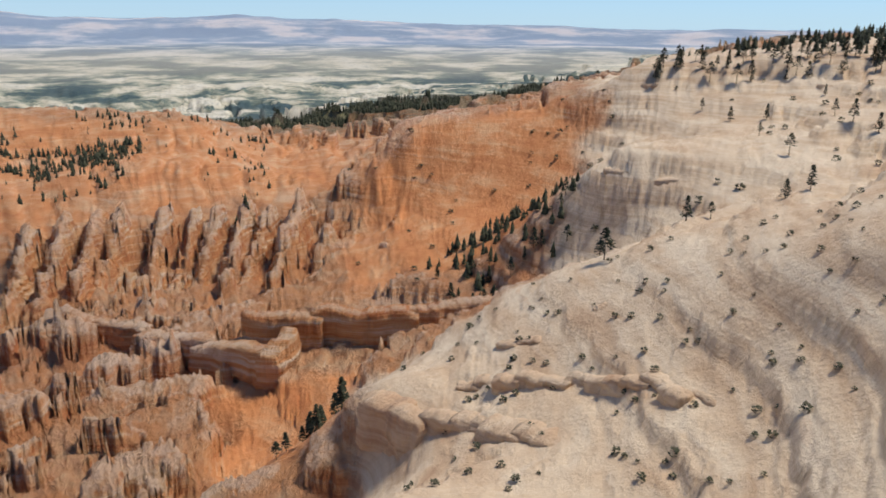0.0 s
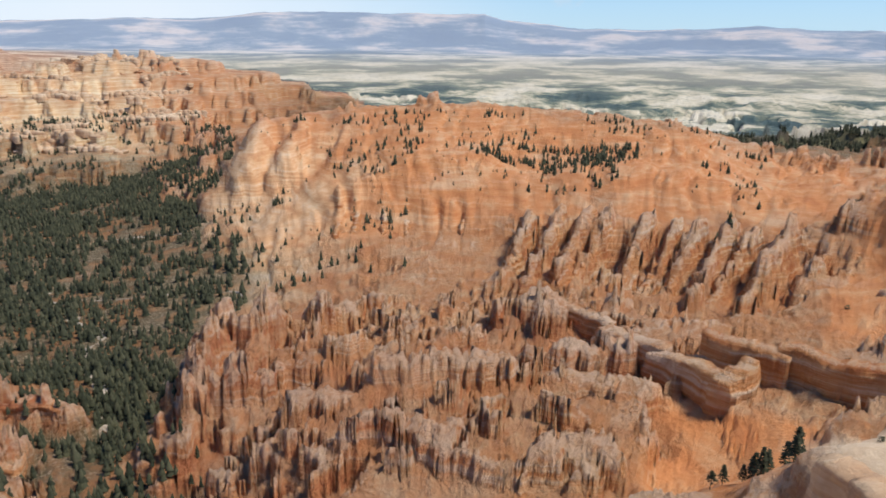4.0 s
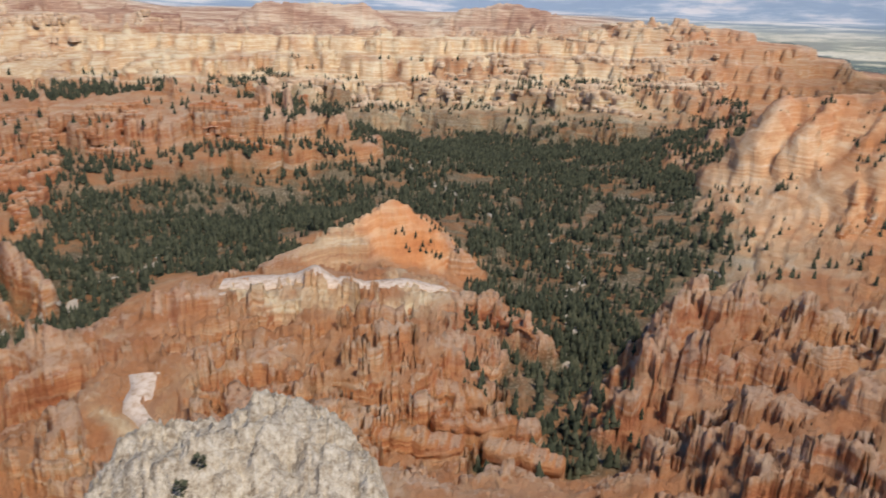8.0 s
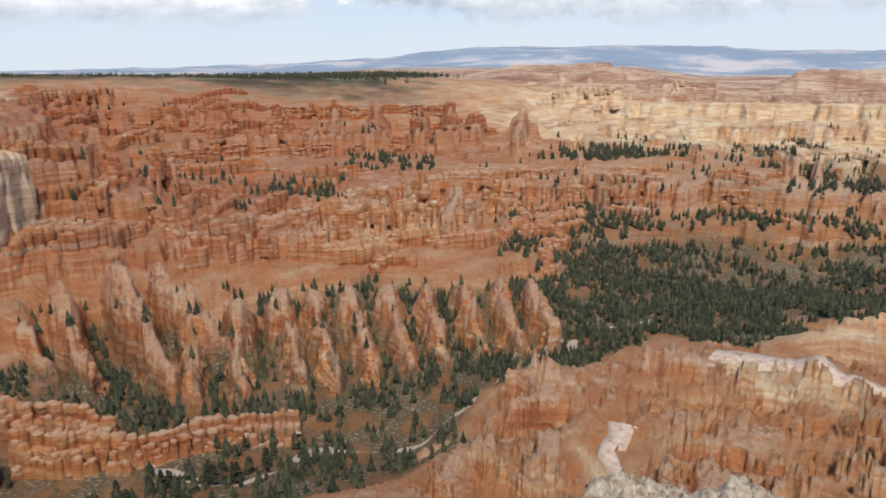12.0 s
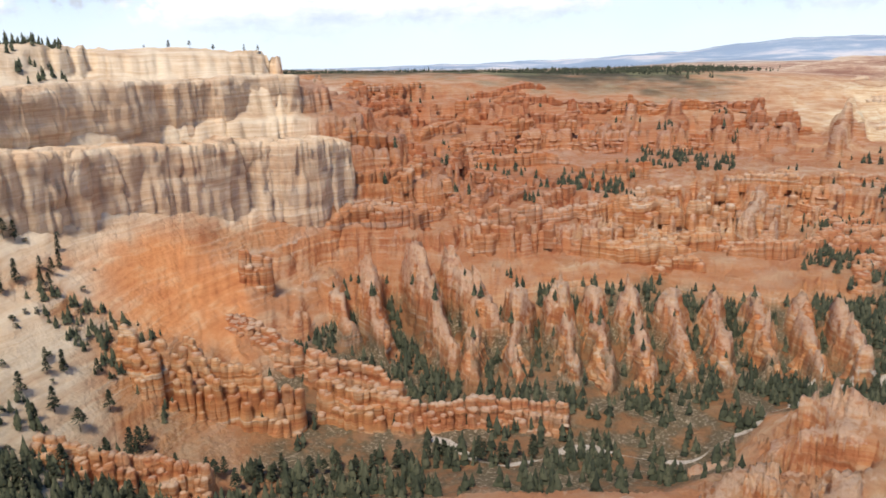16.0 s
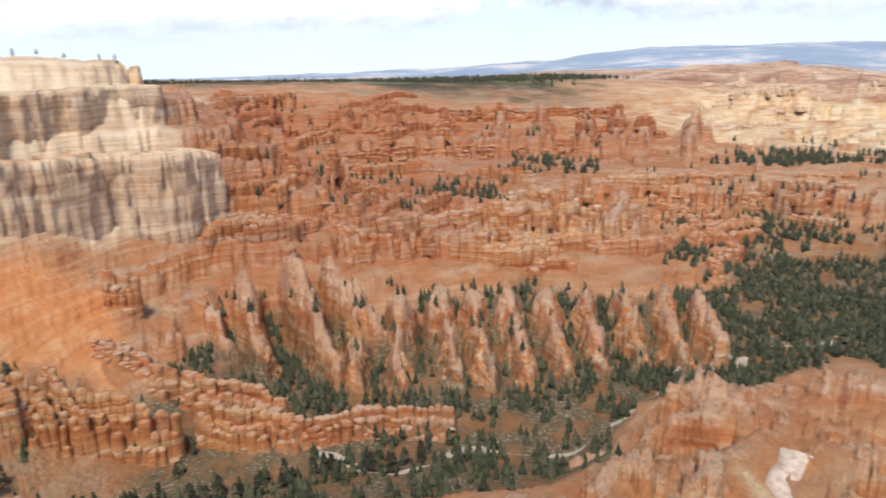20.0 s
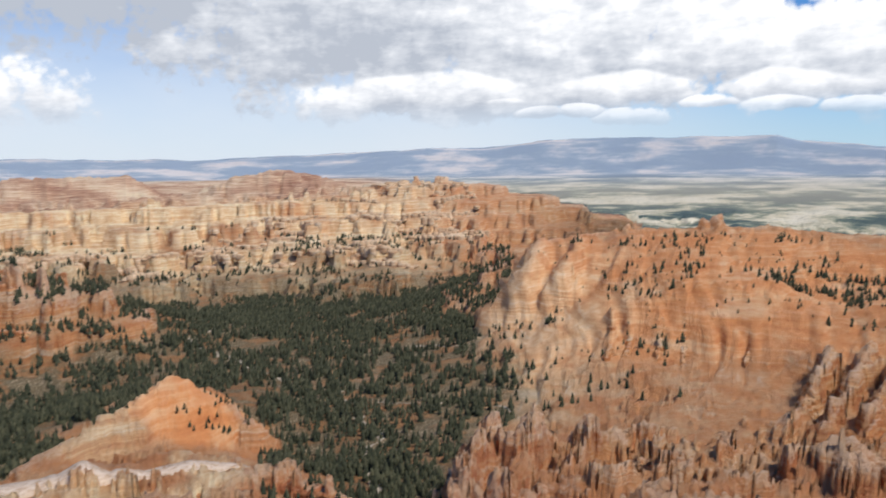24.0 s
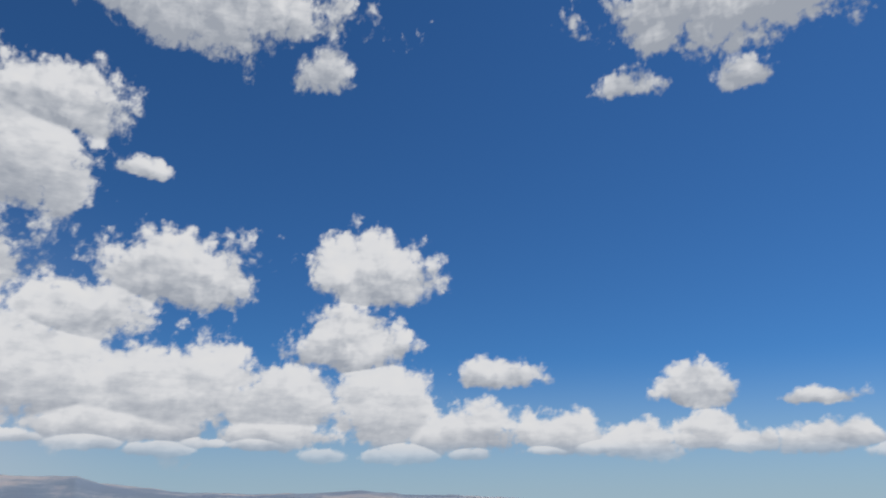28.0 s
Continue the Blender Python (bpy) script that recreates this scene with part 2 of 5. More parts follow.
RIGHT = [(73.4, -28.5, 205), (80, -25.8, 225), (86, -19.6, 270), (92, -17.2, 270), (102, -15.1, 240), (111, -11.7, 225), (120, -8, 210), (105, -29.6, 150),
         (92, -30, 170), (80, -32, 175), (92.4, -15.6, 365), (92.4, -10.0, 385), (97, -8.6, 410), (104, -7.6, 420), (112, -6.8, 420), (98, -14, 300),
         (108, -11, 300), (90.5, -5.4, 610), (99, -5.6, 560), (110, -4.6, 520), (93.5, -3.0, 630), (97, -2.5, 640), (110, -2.8, 600), (120, -1.6, 560)]
FAR = [(64, -8.6, 1500), (64, -7.4, 1900), (76, -6.3, 1850), (88, -5.0, 1800), (98, -2.2, 1500), (40, -7.2, 1700), (52, -7.2, 1800), (36, -5.0, 2600), (50, -6.2, 2600),
       (64, -6.2, 2600), (78, -5.0, 2600), (95, -2.5, 2400), (-70, -1.0, 2200), (-50, -1.4, 2300), (-95, 0.0, 1500), (-120, 0.0, 1200), (120, -0.5, 1500),
       (-5, -2.4, 3000), (10, -2.4, 3000), (18, -2.6, 2900), (-30, -1.3, 3000), (-6, -2.0, 3390), (10, -2.0, 3390)]
BACK = [(a_, -0.7 if d_ > 60 else -2.0, d_) for a_ in (135, 160, 185, 210) for d_ in (50, 200, 700, 2600)]

KNOTS = np.array([k for group in (NEAR, LEFT, CREEK, FINS, RIDGE, SPINE, BUTTE, FIELD, RIGHT, FAR, BACK) for k in group], float)


def log_polar(azimuth, dist):
    return np.stack([np.radians(azimuth), np.log(dist)], -1)


def bend(d2):
    return d2 * np.log(d2 + 1e-9)


where = log_polar(KNOTS[:, 0], KNOTS[:, 2])
level = np.tan(np.radians(KNOTS[:, 1]))
n_k = len(KNOTS)
pull = bend(((where[:, None] - where[None]) ** 2).sum(-1)) + np.eye(n_k) * 0.0015
side = np.c_[np.ones(n_k), where]
solved = np.linalg.solve(np.block([[pull, side], [side.T, np.zeros((3, 3))]]), np.r_[level, np.zeros(3)])
LA, LR = np.radians(np.linspace(-140, 220, 541)), np.log(np.geomspace(3, 3400, 260))
grid = np.stack(np.meshgrid(LA, LR, indexing="ij"), -1).reshape(-1, 2)
sheet = np.concatenate([bend(((q[:, None] - where[None]) ** 2).sum(-1)) @ solved[:n_k] + solved[n_k] + q @ solved[n_k + 1:]
                        for q in np.array_split(grid, 60)]).reshape(len(LA), len(LR))


def base_height(azimuth, dist):
    """The broad land, in metres; beyond 2600 m it rises to the far valley and its mountains."""
    azimuth = (azimuth + 140) % 360 - 140
    u = np.clip((np.radians(azimuth) - LA[0]) / (LA[1] - LA[0]), 0, len(LA) - 1.001)
    v = np.clip((np.log(np.maximum(dist, 3.1)) - LR[0]) / (LR[1] - LR[0]), 0, len(LR) - 1.001)
    i, j = u.astype(int), v.astype(int)
    fu, fv = u - i, v - j
    s = (sheet[i, j] * (1 - fu) + sheet[i + 1, j] * fu) * (1 - fv) + (sheet[i, j + 1] * (1 - fu) + sheet[i + 1, j + 1] * fu) * fv
    z = EYE + dist * s
    # standing place of the viewer
    front = smooth(azimuth, -135, -112) * smooth(azimuth, 140, 118)
    drop = EYE - 1.65 - np.maximum(dist - 1.5, 0) * 1.25
    near = smooth(dist, 75, 45) * front
    z = z * (1 - near) + drop * near
    back_in = smooth(dist, 30, 12) * (1 - front)
    z = z * (1 - back_in) + (EYE - 1.65) * back_in
    # far valley and skyline
    flat = smooth(azimuth, 12, 22) * smooth(azimuth, 108, 97)
    line = np.interp(azimuth, [-140, -60, -50, -40, -33, -20, -10, 2, 14, 26, 29, 45, 46.5, 52, 61, 64.3, 66, 70, 78, 95, 110, 140],
                     [-0.4, -0.35, -0.3, 0.2, 0.9, 0.75, 0.4, 0.1, 0.5, 0.95, 1.25, 1.45, 1.0, 0.35, 0.4, 0.68, 0.62, 0.35, 0.15, -0.15, -0.3, -0.4])
    ramp_ = smooth(dist, 2600, 4650)
    north = smooth(azimuth, -22, -15)
    start = -6.3 * flat - (1.3 + 0.9 * north) * (1 - flat)
    low_el = start + (np.minimum(-0.6 - 0.7 * north, line - 0.8) - start) * smooth(dist, 2300, 4300) ** 0.8
    far = EYE + dist * np.tan(np.radians(low_el + (line - low_el) * smooth(dist, 4250, 4800)))
    hills = fractal(azimuth, dist / 60, 4.0, 4, 40) - 0.5
    far = far + hills * 42 * smooth(dist, 2600, 3400) * (0.35 + 0.65 * smooth(dist, 4000, 4700))
    mixed = smooth(dist, 2450, 3100) * (flat + (1 - flat) * smooth(dist, 3300, 3900))
    return z * (1 - mixed) + far * mixed


def bell(azimuth, dist, a0, a1, d0, d1, soft_a=3.0, soft_d=0.12):
    """1 inside a sector between two distances, 0 outside."""
    edge_d = np.log(dist)
    return (smooth(azimuth, a0 - soft_a, a0 + soft_a) * smooth(azimuth, a1 + soft_a, a1 - soft_a)
            * smooth(edge_d, math.log(d0) - soft_d, math.log(d0) + soft_d) * smooth(edge_d, math.log(d1) + soft_d, math.log(d1) - soft_d))


def zones(azimuth, dist, z, x, y):
    """Badlands, pale limestone and forest floor, each 0 to 1."""
    wob = (fractal(x, y, 60, 3, 9) - 0.5)
    az_w, d_w = azimuth + wob * 9, dist * (1 + wob * 0.3)
    left_pale = bell(az_w, d_w, -150, -67, 60, 1500) * smooth(z + wob * 40, 82, 108)
    left_pale = np.maximum(left_pale, bell(az_w, d_w, -140, -84, 60, 560) * smooth(wob, -0.16, 0.02))
    right_pale = np.maximum(bell(az_w, d_w, 71 + 0.0, 150, 20, 285, 2.0, 0.05), bell(az_w, d_w, 90, 150, 270, 900, 1.5, 0.05))
    near_pale = smooth(d_w, 120, 60)
    pale = np.clip(left_pale + right_pale + near_pale, 0, 1)
    floor_ = smooth(z + wob * 26, 17, 11) * bell(azimuth, dist, -75, 27, 250, 1250)
    floor_ = np.maximum(floor_, bell(az_w, d_w, -97, -77, 300, 430) * 0.35)
    green = np.clip(floor_ + bell(az_w, d_w, 24, 110, 1300, 2300) * smooth(azimuth, 24, 40)
                    + bell(az_w, d_w, -140, -37, 1720, 5000) + bell(az_w, d_w, -12, 24, 1150, 1500) * 0.75 + bell(az_w, d_w, -29, -2, 690, 900) * 0.5, 0, 1)
    calm = np.maximum(smooth(z, 26, 6) * bell(azimuth, dist, -78, 28, 250, 1250), floor_ * smooth(z, 60, 20))
    bad = np.clip(1 - calm * 0.95, 0, 1) * smooth(dist, 3400, 2600) * (1 - 0.96 * pale)
    # Cream rock; the far northern sector also stands for a sunlit patch.
    cream = np.clip(bell(az_w, d_w, -30, 21, 1330, 2350) * smooth(wob, -0.3, 0.05) + bell(az_w, d_w, -12, -2, 520, 590, 2, 0.03) * 0.8
                    + bell(az_w, d_w, -15, 5, 425, 458, 1.5, 0.02) + bell(az_w, d_w, -22.5, -19.5, 290, 345, 1.0, 0.03) + bell(az_w, d_w, 22, 34, 560, 1000) * 0.5 + bell(az_w, d_w, -72, -30, 1600, 2300) * 0.45, 0, 1)
    return bad, pale, green, cream


# spurs of the red amphitheatre: back end, front end, each as azimuth, elevation, distance
SPURS = [(-60.3, -13.9, 610, -57.2, -22.5, 475), (-64.2, -14.5, 610, -63.2, -21.3, 500), (-67.2, -15.2, 610, -65.8, -20.0, 520), (-51.9, -17.0, 555, -52.4, -24.0, 445),
         (-55.3, -16.4, 570, -55.6, -24.0, 450), (-48.6, -16.6, 570, -47.2, -23.6, 455), (-46.0, -17.2, 560, -44.2, -24.0, 450), (-43.0, -17.2, 560, -41.2, -23.8, 452),
         (-40.0, -17.0, 570, -38.2, -23.2, 462), (-37.0, -16.9, 580, -35.2, -22.6, 474), (-34.0, -16.7, 590, -32.2, -21.9, 488), (-31.0, -16.6, 600, -29.2, -21.2, 500),
         (-28.5, -16.6, 600, -26.2, -20.0, 522), (-57.6, -15.0, 600, -54.0, -19.0, 520), (-69.5, -15.8, 600, -70.0, -19.5, 520)]
ROOTS = random.Random(5)
RIBS = [(v[:3], v[3:], 2.3) for v in SPURS]
for k in range(15):
    az_k, drop_k = 47.5 + 2.15 * k + ROOTS.uniform(-0.6, 0.6), ROOTS.uniform(-0.7, 0.7)
    RIBS.append(((az_k + 1.6, -12.9 + drop_k, 630 - 4 * k), (az_k - 0.8, -19.2 + drop_k, 482 - 3 * k), 2.2))
for k in range(9):
    az_k = 33.5 + 2.0 * k + ROOTS.uniform(-0.5, 0.5)
    RIBS.append(((az_k, -11.0, 750), (az_k - 0.3, -14.6 - ROOTS.random(), 655), 1.6))
for k in range(16):
    az_k = -69 + 2.6 * k + ROOTS.uniform(-0.8, 0.8)
    RIBS.append(((az_k + 0.6, -9.4 + ROOTS.uniform(-0.6, 0.6), 960), (az_k - 0.4, -13.0 + ROOTS.uniform(-0.5, 0.5), 745), 1.5))
for k in range(14):
    az_k = -64 + 2.6 * k + ROOTS.uniform(-0.8, 0.8)
    RIBS.append(((az_k + 0.3, -3.6 + ROOTS.uniform(-0.4, 0.3), 1560), (az_k - 0.2, -6.6 + ROOTS.uniform(-0.4, 0.4), 1180), 1.2))
for k in range(10):
    az_k = 28 + 3.4 * k + ROOTS.uniform(-1, 1)
    RIBS.append(((az_k + 0.5, -6.0 + ROOTS.uniform(-0.3, 0.1), 1060), (az_k - 1.0, -9.0 + ROOTS.uniform(-0.5, 0.3), 880), 0.9))
for k in range(9):
    az_k = -33 + 3.0 * k + ROOTS.uniform(-0.8, 0.8)
    RIBS.append(((az_k, -8.8, 985), (az_k + 0.8, -11.2 + ROOTS.uniform(-0.5, 0.5), 890), 1.1))
for k in range(11):
    az_k = -30 + 4.6 * k + ROOTS.uniform(-1.2, 1.2)
    RIBS.append(((az_k, -3.6 + ROOTS.uniform(-0.5, 0.4), 2350), (az_k + ROOTS.uniform(-1, 1), -6.4, 1680), 0.55))
for k in range(9):
    az_k = 22 + 4.4 * k + ROOTS.uniform(-1, 1)
    RIBS.append(((az_k + 2.5, -20.5 + ROOTS.uniform(-0.6, 0.6), 425), (az_k - 1.5, -28.0 + ROOTS.uniform(-1, 1), 318), 1.3))
# cliff lines across the amphitheatre
for k in range(9):
    az_k = -65 + 3.6 * k
    RIBS.append(((az_k, -2.5 + ROOTS.uniform(-0.3, 0.2), 1560 + 25 * k), (az_k + 3.4, -2.6 + ROOTS.uniform(-0.3, 0.2), 1580 + 25 * k), 1.6))
    RIBS.append(((az_k, -5.7 + ROOTS.uniform(-0.5, 0.3), 1160 + 12 * k), (az_k + ROOTS.uniform(2, 4), -5.9 + ROOTS.uniform(-0.4, 0.4), 1190 + 12 * k), 1.5))
    RIBS.append(((az_k + 1, -8.6 + ROOTS.uniform(-0.6, 0.4), 930 + 8 * k), (az_k + ROOTS.uniform(3, 5), -8.9 + ROOTS.uniform(-0.5, 0.5), 950 + 8 * k), 1.5))
# cliffed edge of the orange butte
RIBS += [((28.4, -6.9, 1060), (33, -6.3, 1065), 0.8), ((33, -6.2, 1065), (43.5, -5.8, 1050), 0.7), ((43.5, -6.0, 1040), (60, -7.0, 1000), 0.6), ((41.3, -9.2, 790), (35, -10.6, 760), 1.0), ((41.3, -9.2, 790), (48, -10.5, 770), 0.8),
         ((49, -10.4, 780), (58, -9.4, 760), 0.7), ((58, -9.4, 760), (68, -10.8, 745), 0.7), ((77.2, -7.4, 635), (90, -5.1, 670), 0.75)]
# far mesas and the red butte
RIBS += [((-9.5, -0.75, 2980), (-2.6, -0.8, 2980), 0.55), ((-30, -0.4, 2850), (-23, -0.5, 2850), 0.2), ((7.6, -0.55, 2900), (8.8, -0.6, 2900), 0.3), ((17.5, -2.4, 2260), (20.5, -1.85, 2240), 0.4),
         ((20.5, -1.85, 2240), (24, -2.7, 2200), 0.4), ((24, -2.7, 2200), (30.3, -5.5, 2000), 0.35), ((-20, -3.3, 2000), (17, -2.9, 2150), 0.25), ((-3, -5.2, 1750), (20, -4.6, 1900), 0.3), ((-38, -2.2, 1820), (-22, -2.6, 2050), 0.5)]
# the middle ridge: white-topped benches
RIBS += [((-20, -23.2, 425), (8, -22.2, 432), 1.5), ((-13, -21.8, 470), (0, -15.4, 568), 0.95), ((0, -15.4, 568), (6.3, -20.2, 530), 0.95), ((-29, -24.2, 400), (-20, -26.6, 360), 1.5),
         ((-14, -25.6, 375), (9, -26.4, 372), 1.5), ((-24, -28.6, 325), (0, -29.0, 322), 1.4), ((2, -30.0, 318), (12, -31.5, 302), 1.4), ((6, -22.0, 432), (12.5, -25.0, 398), 1.8)]


def add_ribs(z, x, y, azimuth):
    """Sharp-crested spurs whose flanks are cut into columns by gullies running down from the crest."""
    shape_in = z.shape
    z, x, y, azimuth = (np.array(v, float).ravel() for v in (z, x, y, azimuth))
    lo_a, hi_a = azimuth.min(), azimuth.max()
    for k, (p, q, steep) in enumerate(RIBS):
        pad = 7.0 if p[2] > 400 else 9.0
        if min(p[0], q[0]) - pad > hi_a or max(p[0], q[0]) + pad < lo_a:
            continue
        p3, q3 = np.array(spot(*p)), np.array(spot(*q))
        dx, dy = q3[:2] - p3[:2]
        long_ = math.hypot(dx, dy)
        reach_ = 16 + 90 / steep
        near = np.nonzero((x > min(p3[0], q3[0]) - reach_) & (x < max(p3[0], q3[0]) + reach_) & (y > min(p3[1], q3[1]) - reach_) & (y < max(p3[1], q3[1]) + reach_))[0]
        if not len(near):
            continue
        ex, ey = x[near] - p3[0], y[near] - p3[1]
        along = (ex * dx + ey * dy) / long_
        cross = (ex * dy - ey * dx) / long_
        held = np.clip(along, 0, long_)
        off = np.hypot(along - held, cross)
        crest = p3[2] + (q3[2] - p3[2]) * held / long_
        fine = np.clip(p[2] / 520, 0.7, 2.4)
        s_ = along + np.arctan2(cross, 10.0) * 3.0 * fine + 40 * k
        cols = (0.6 * np.abs(2 * grain(s_ / (9.0 * fine), off / (60.0 * fine) + np.sign(cross) * 3 + 11, k % 40) - 1) ** 0.6
                + 0.4 * np.abs(2 * grain(s_ / (4.2 * fine), off / (40.0 * fine) + np.sign(cross) * 5 + 17, k % 37) - 1) ** 0.6)
        bite = np.round(grain(s_ / (8.0 * fine), 0 * s_ + 2.5, k % 31) * 4) / 4
        mag = min(1.0, p[2] / 500) if steep > 1 else 0.25
        top = crest - mag * (7.0 * (1 - bite) - 2.0)
        lump = 2.0 * (billows(x[near], y[near], 15, 2, 91) - 0.38)
        rise = top - steep * (np.maximum(off - 2.5, 0) + np.minimum(off, 7.5) * lump) - mag * (1 - cols) * (3.5 + np.minimum(off, 14.0 * fine) * 0.9)
        z[near] = np.maximum(z[near], rise)
    return z.reshape(shape_in)


def bare_slope(azimuth, dist, x, y):
    """Smooth slopes of loose orange scree."""
    wob = fractal(x, y, 50, 3, 83) - 0.5
    a_, d_ = azimuth + wob * 6, dist * (1 + wob * 0.22)
    return np.clip(bell(a_, d_, 72, 90, 400, 640, 1.5, 0.05) + bell(a_, d_, 60, 73, 225, 312, 1.5, 0.04) + bell(a_, d_, -87, -74, 455, 570, 1.0, 0.04)
                   + bell(a_, d_, -5, 6, 520, 600, 1.0, 0.03) + bell(a_, d_, 27, 73, 650, 1060, 2, 0.04) * 0.7 + bell(a_, d_, -120, -93, 300, 430, 1, 0.05) * smooth(wob, 0.0, 0.1), 0, 1)


def height(x, y):
    """The ground's height at any place."""
    dist = np.hypot(x, y) + 1e-6
    azimuth = np.degrees(np.arctan2(x, y))
    z = base_height(azimuth, dist)
    # the pointed hill
    px, py, pz = spot(0, -15.6, 572)
    tip = np.hypot(x - px, (y - py) * 0.75)
    z = np.maximum(z, pz - 0.72 * tip - 2.0 * smooth(tip, 6, 0) * 0)
    z = add_ribs(z, x, y, azimuth)
    bad, pale, green, _ = zones(azimuth, dist, z, x, y)
    bare = bare_slope(azimuth, dist, x, y)
    rim_calm = 1 - smooth(azimuth, -22, -32) * smooth(dist, 1350, 1700)
    bad = bad * (1 - 0.82 * bare) * rim_calm * (1 - 0.35 * bell(azimuth, dist, 24, 68, 690, 1150))
    reach = smooth(dist, 12, 60)
    wx, wy = x + 9 * (fractal(x, y, 30, 2, 5) - 0.5), y + 9 * (fractal(x, y, 30, 2, 6) - 0.5)
    rough = (0.62 - billows(wx, wy, 110, 3, 11)) * 34 * np.clip(dist / 900, 0.3, 1.5)
    flute = (billows(wx, wy, 26, 2, 15) - 0.3) * 13 + (billows(wx, wy, 9, 2, 19) - 0.3) * 4.0
    fins_here = np.clip(0.12 * bell(azimuth, dist, -70, -24, 440, 720) + 0.55 * bell(azimuth, dist, 46, 80, 470, 640) + bell(azimuth, dist, 18, 82, 230, 470) + bell(azimuth, dist, -32, 13, 230, 480), 0, 1)
    z = z + bad * reach * (rough * (0.55 + 0.25 * fins_here) + flute * (0.4 + 0.1 * fins_here))
    z = z + pale * reach * ((fractal(wx, wy, 55, 4, 23) - 0.5) * 4.2 + (fractal(wx, wy, 9, 3, 25) - 0.5) * 1.3)
    z = z + pale * reach * ((billows(wx, wy, 5.0, 2, 33) - 0.3) * 0.4 + (billows(wx, wy, 30, 2, 35) - 0.3) * 4.0 * smooth(dist, 260, 420))
    z = z + bad * reach * (billows(wx, wy, 4.0, 2, 37) - 0.3) * 1.6 * (0.4 + 0.3 * fins_here)
    posts = billows(wx, wy, 15, 1, 61) ** 0.55 * 11 + billows(x + wx, y + wy, 14, 1, 63) ** 0.6 * 5
    z = z + bad * reach * (posts - 10) * np.clip(0.2 * smooth(dist, 1800, 1000) * smooth(dist, 640, 760) + 0.14 * fins_here, 0, 1)
    # gullies running down to the creek, with rounded ribs between them
    turn = azimuth + 5.0 * (fractal(x, y, 160, 3, 65) - 0.5)
    gully = 0.6 * billows(turn, np.log(dist) * 5, 1.5, 1, 66) ** 0.7 + 0.4 * billows(turn, np.log(dist) * 9, 0.62, 1, 67) ** 0.7
    washed = bad * np.clip(smooth(dist, 560, 760) + 0.12 * fins_here, 0, 1) * (1 - 0.45 * bell(azimuth, dist, 24, 68, 690, 1150))
    z = z + 7.5 * bell(azimuth, dist, 24, 76, 640, 1150) * (np.minimum(gully, 0.7) - 0.7)
    z = z + washed * (gully - 0.45) * 26 * np.clip(dist / 1200, 0.5, 1.3)
    z = z + green * (fractal(x, y, 40, 3, 27) - 0.5) * 7 * reach
    # stepped blocks: flat hard tops and upright jointed faces, longer across the slope than down it
    ring_, deep = np.radians(azimuth) * 340 + 0.25 * wx, dist + 0.25 * wy
    joints = (billows(wx, wy, 6.5, 1, 101) ** 0.7 - 0.5) * 0.05 + (billows(wx, wy, 2.8, 1, 102) ** 0.7 - 0.5) * 0.03
    blocks = 0.0
    for k_b, (size_b, tall_b) in enumerate(((50.0, 8.0), (38.0, 7.5), (27.0, 5.5), (18.0, 3.0), (12.0, 1.6))):
        level_b = fractal(ring_ / 1.5, deep * 1.15, size_b, 2, 103 + 3 * k_b) + joints * (34.0 / size_b) ** 0.5
        blocks = blocks + tall_b * (smooth(level_b, 0.475, 0.525) + 0.25 * (level_b - 0.5))
    stand = np.clip(bell(azimuth, dist, 19, 64, 225, 470, 2, 0.06) + bell(azimuth, dist, -37, 13, 235, 436, 2, 0.02) + 0.45 * bell(azimuth, dist, 46, 76, 480, 640, 2, 0.05) + 0.45 * bell(azimuth, dist, -71, -26, 440, 1000, 2, 0.05), 0, 1)
    stand = stand * (1 - bell(azimuth, dist, -16, 7, 424, 470, 1, 0.015)) * (1 - bell(azimuth, dist, -25.5, -17.5, 260, 352, 0.6, 0.02))
    z = z + bad * stand * (blocks - 11.5)
    # harder beds stand out as ledges
    ledge = 0.0
    out_there = smooth(dist, 520, 760)
    rounded = 1 - 0.75 * bell(azimuth, dist, 24, 68, 640, 1150)
    big = 26.0 * (fractal(x, y, 260, 3, 49) - 0.5) + 8.0 * (gully - 0.45)
    scallop = (billows(wx, wy, 11, 1, 47) - 0.35) * 5.0 + (billows(wx, wy, 4.6, 1, 48) ** 0.8 - 0.35) * 3.0
    tilt = 6.0 * (fractal(x, y, 150, 2, 29) - 0.5)
    for beds, share, lo_p, sway in ((34.0, 0.85 * out_there * rounded, 0.44, big + tilt + 0.6 * scallop), (13.0, (1 - out_there) * (0.62 + 0.32 * fins_here), 0.44, tilt + scallop * (0.4 + 0.8 * fins_here)),
                                    (6.5, (0.38 - 0.18 * out_there) * (1 - 0.4 * fins_here), 0.40, tilt + 0.6 * scallop)):
        lifted = z + sway
        k = np.floor(lifted / beds)
        part_ = lifted / beds - k
        ledge = ledge + share * ((k + smooth(part_, lo_p, 1 - lo_p) * 0.9 + part_ * 0.1) * beds - lifted)
    z = z + ledge * np.clip(bad * 0.9 + bare * 0.12 + pale * np.where(azimuth < 0, smooth(z, 125, 150), np.where(dist < 290, 0.4, 1.0)) * (0.35 + 0.65 * smooth(fractal(x, y, 70, 2, 45), 0.4, 0.55)), 0, 1) * reach * smooth(dist, 3300, 2500)
    # pale knob just below the viewpoint
    kx, ky = spot(-13.5, 0, 29.5)[:2]
    away = np.hypot(x - kx, y - ky) / (7.0 + 1.6 * (fractal(x, y, 5, 2, 51) - 0.5))
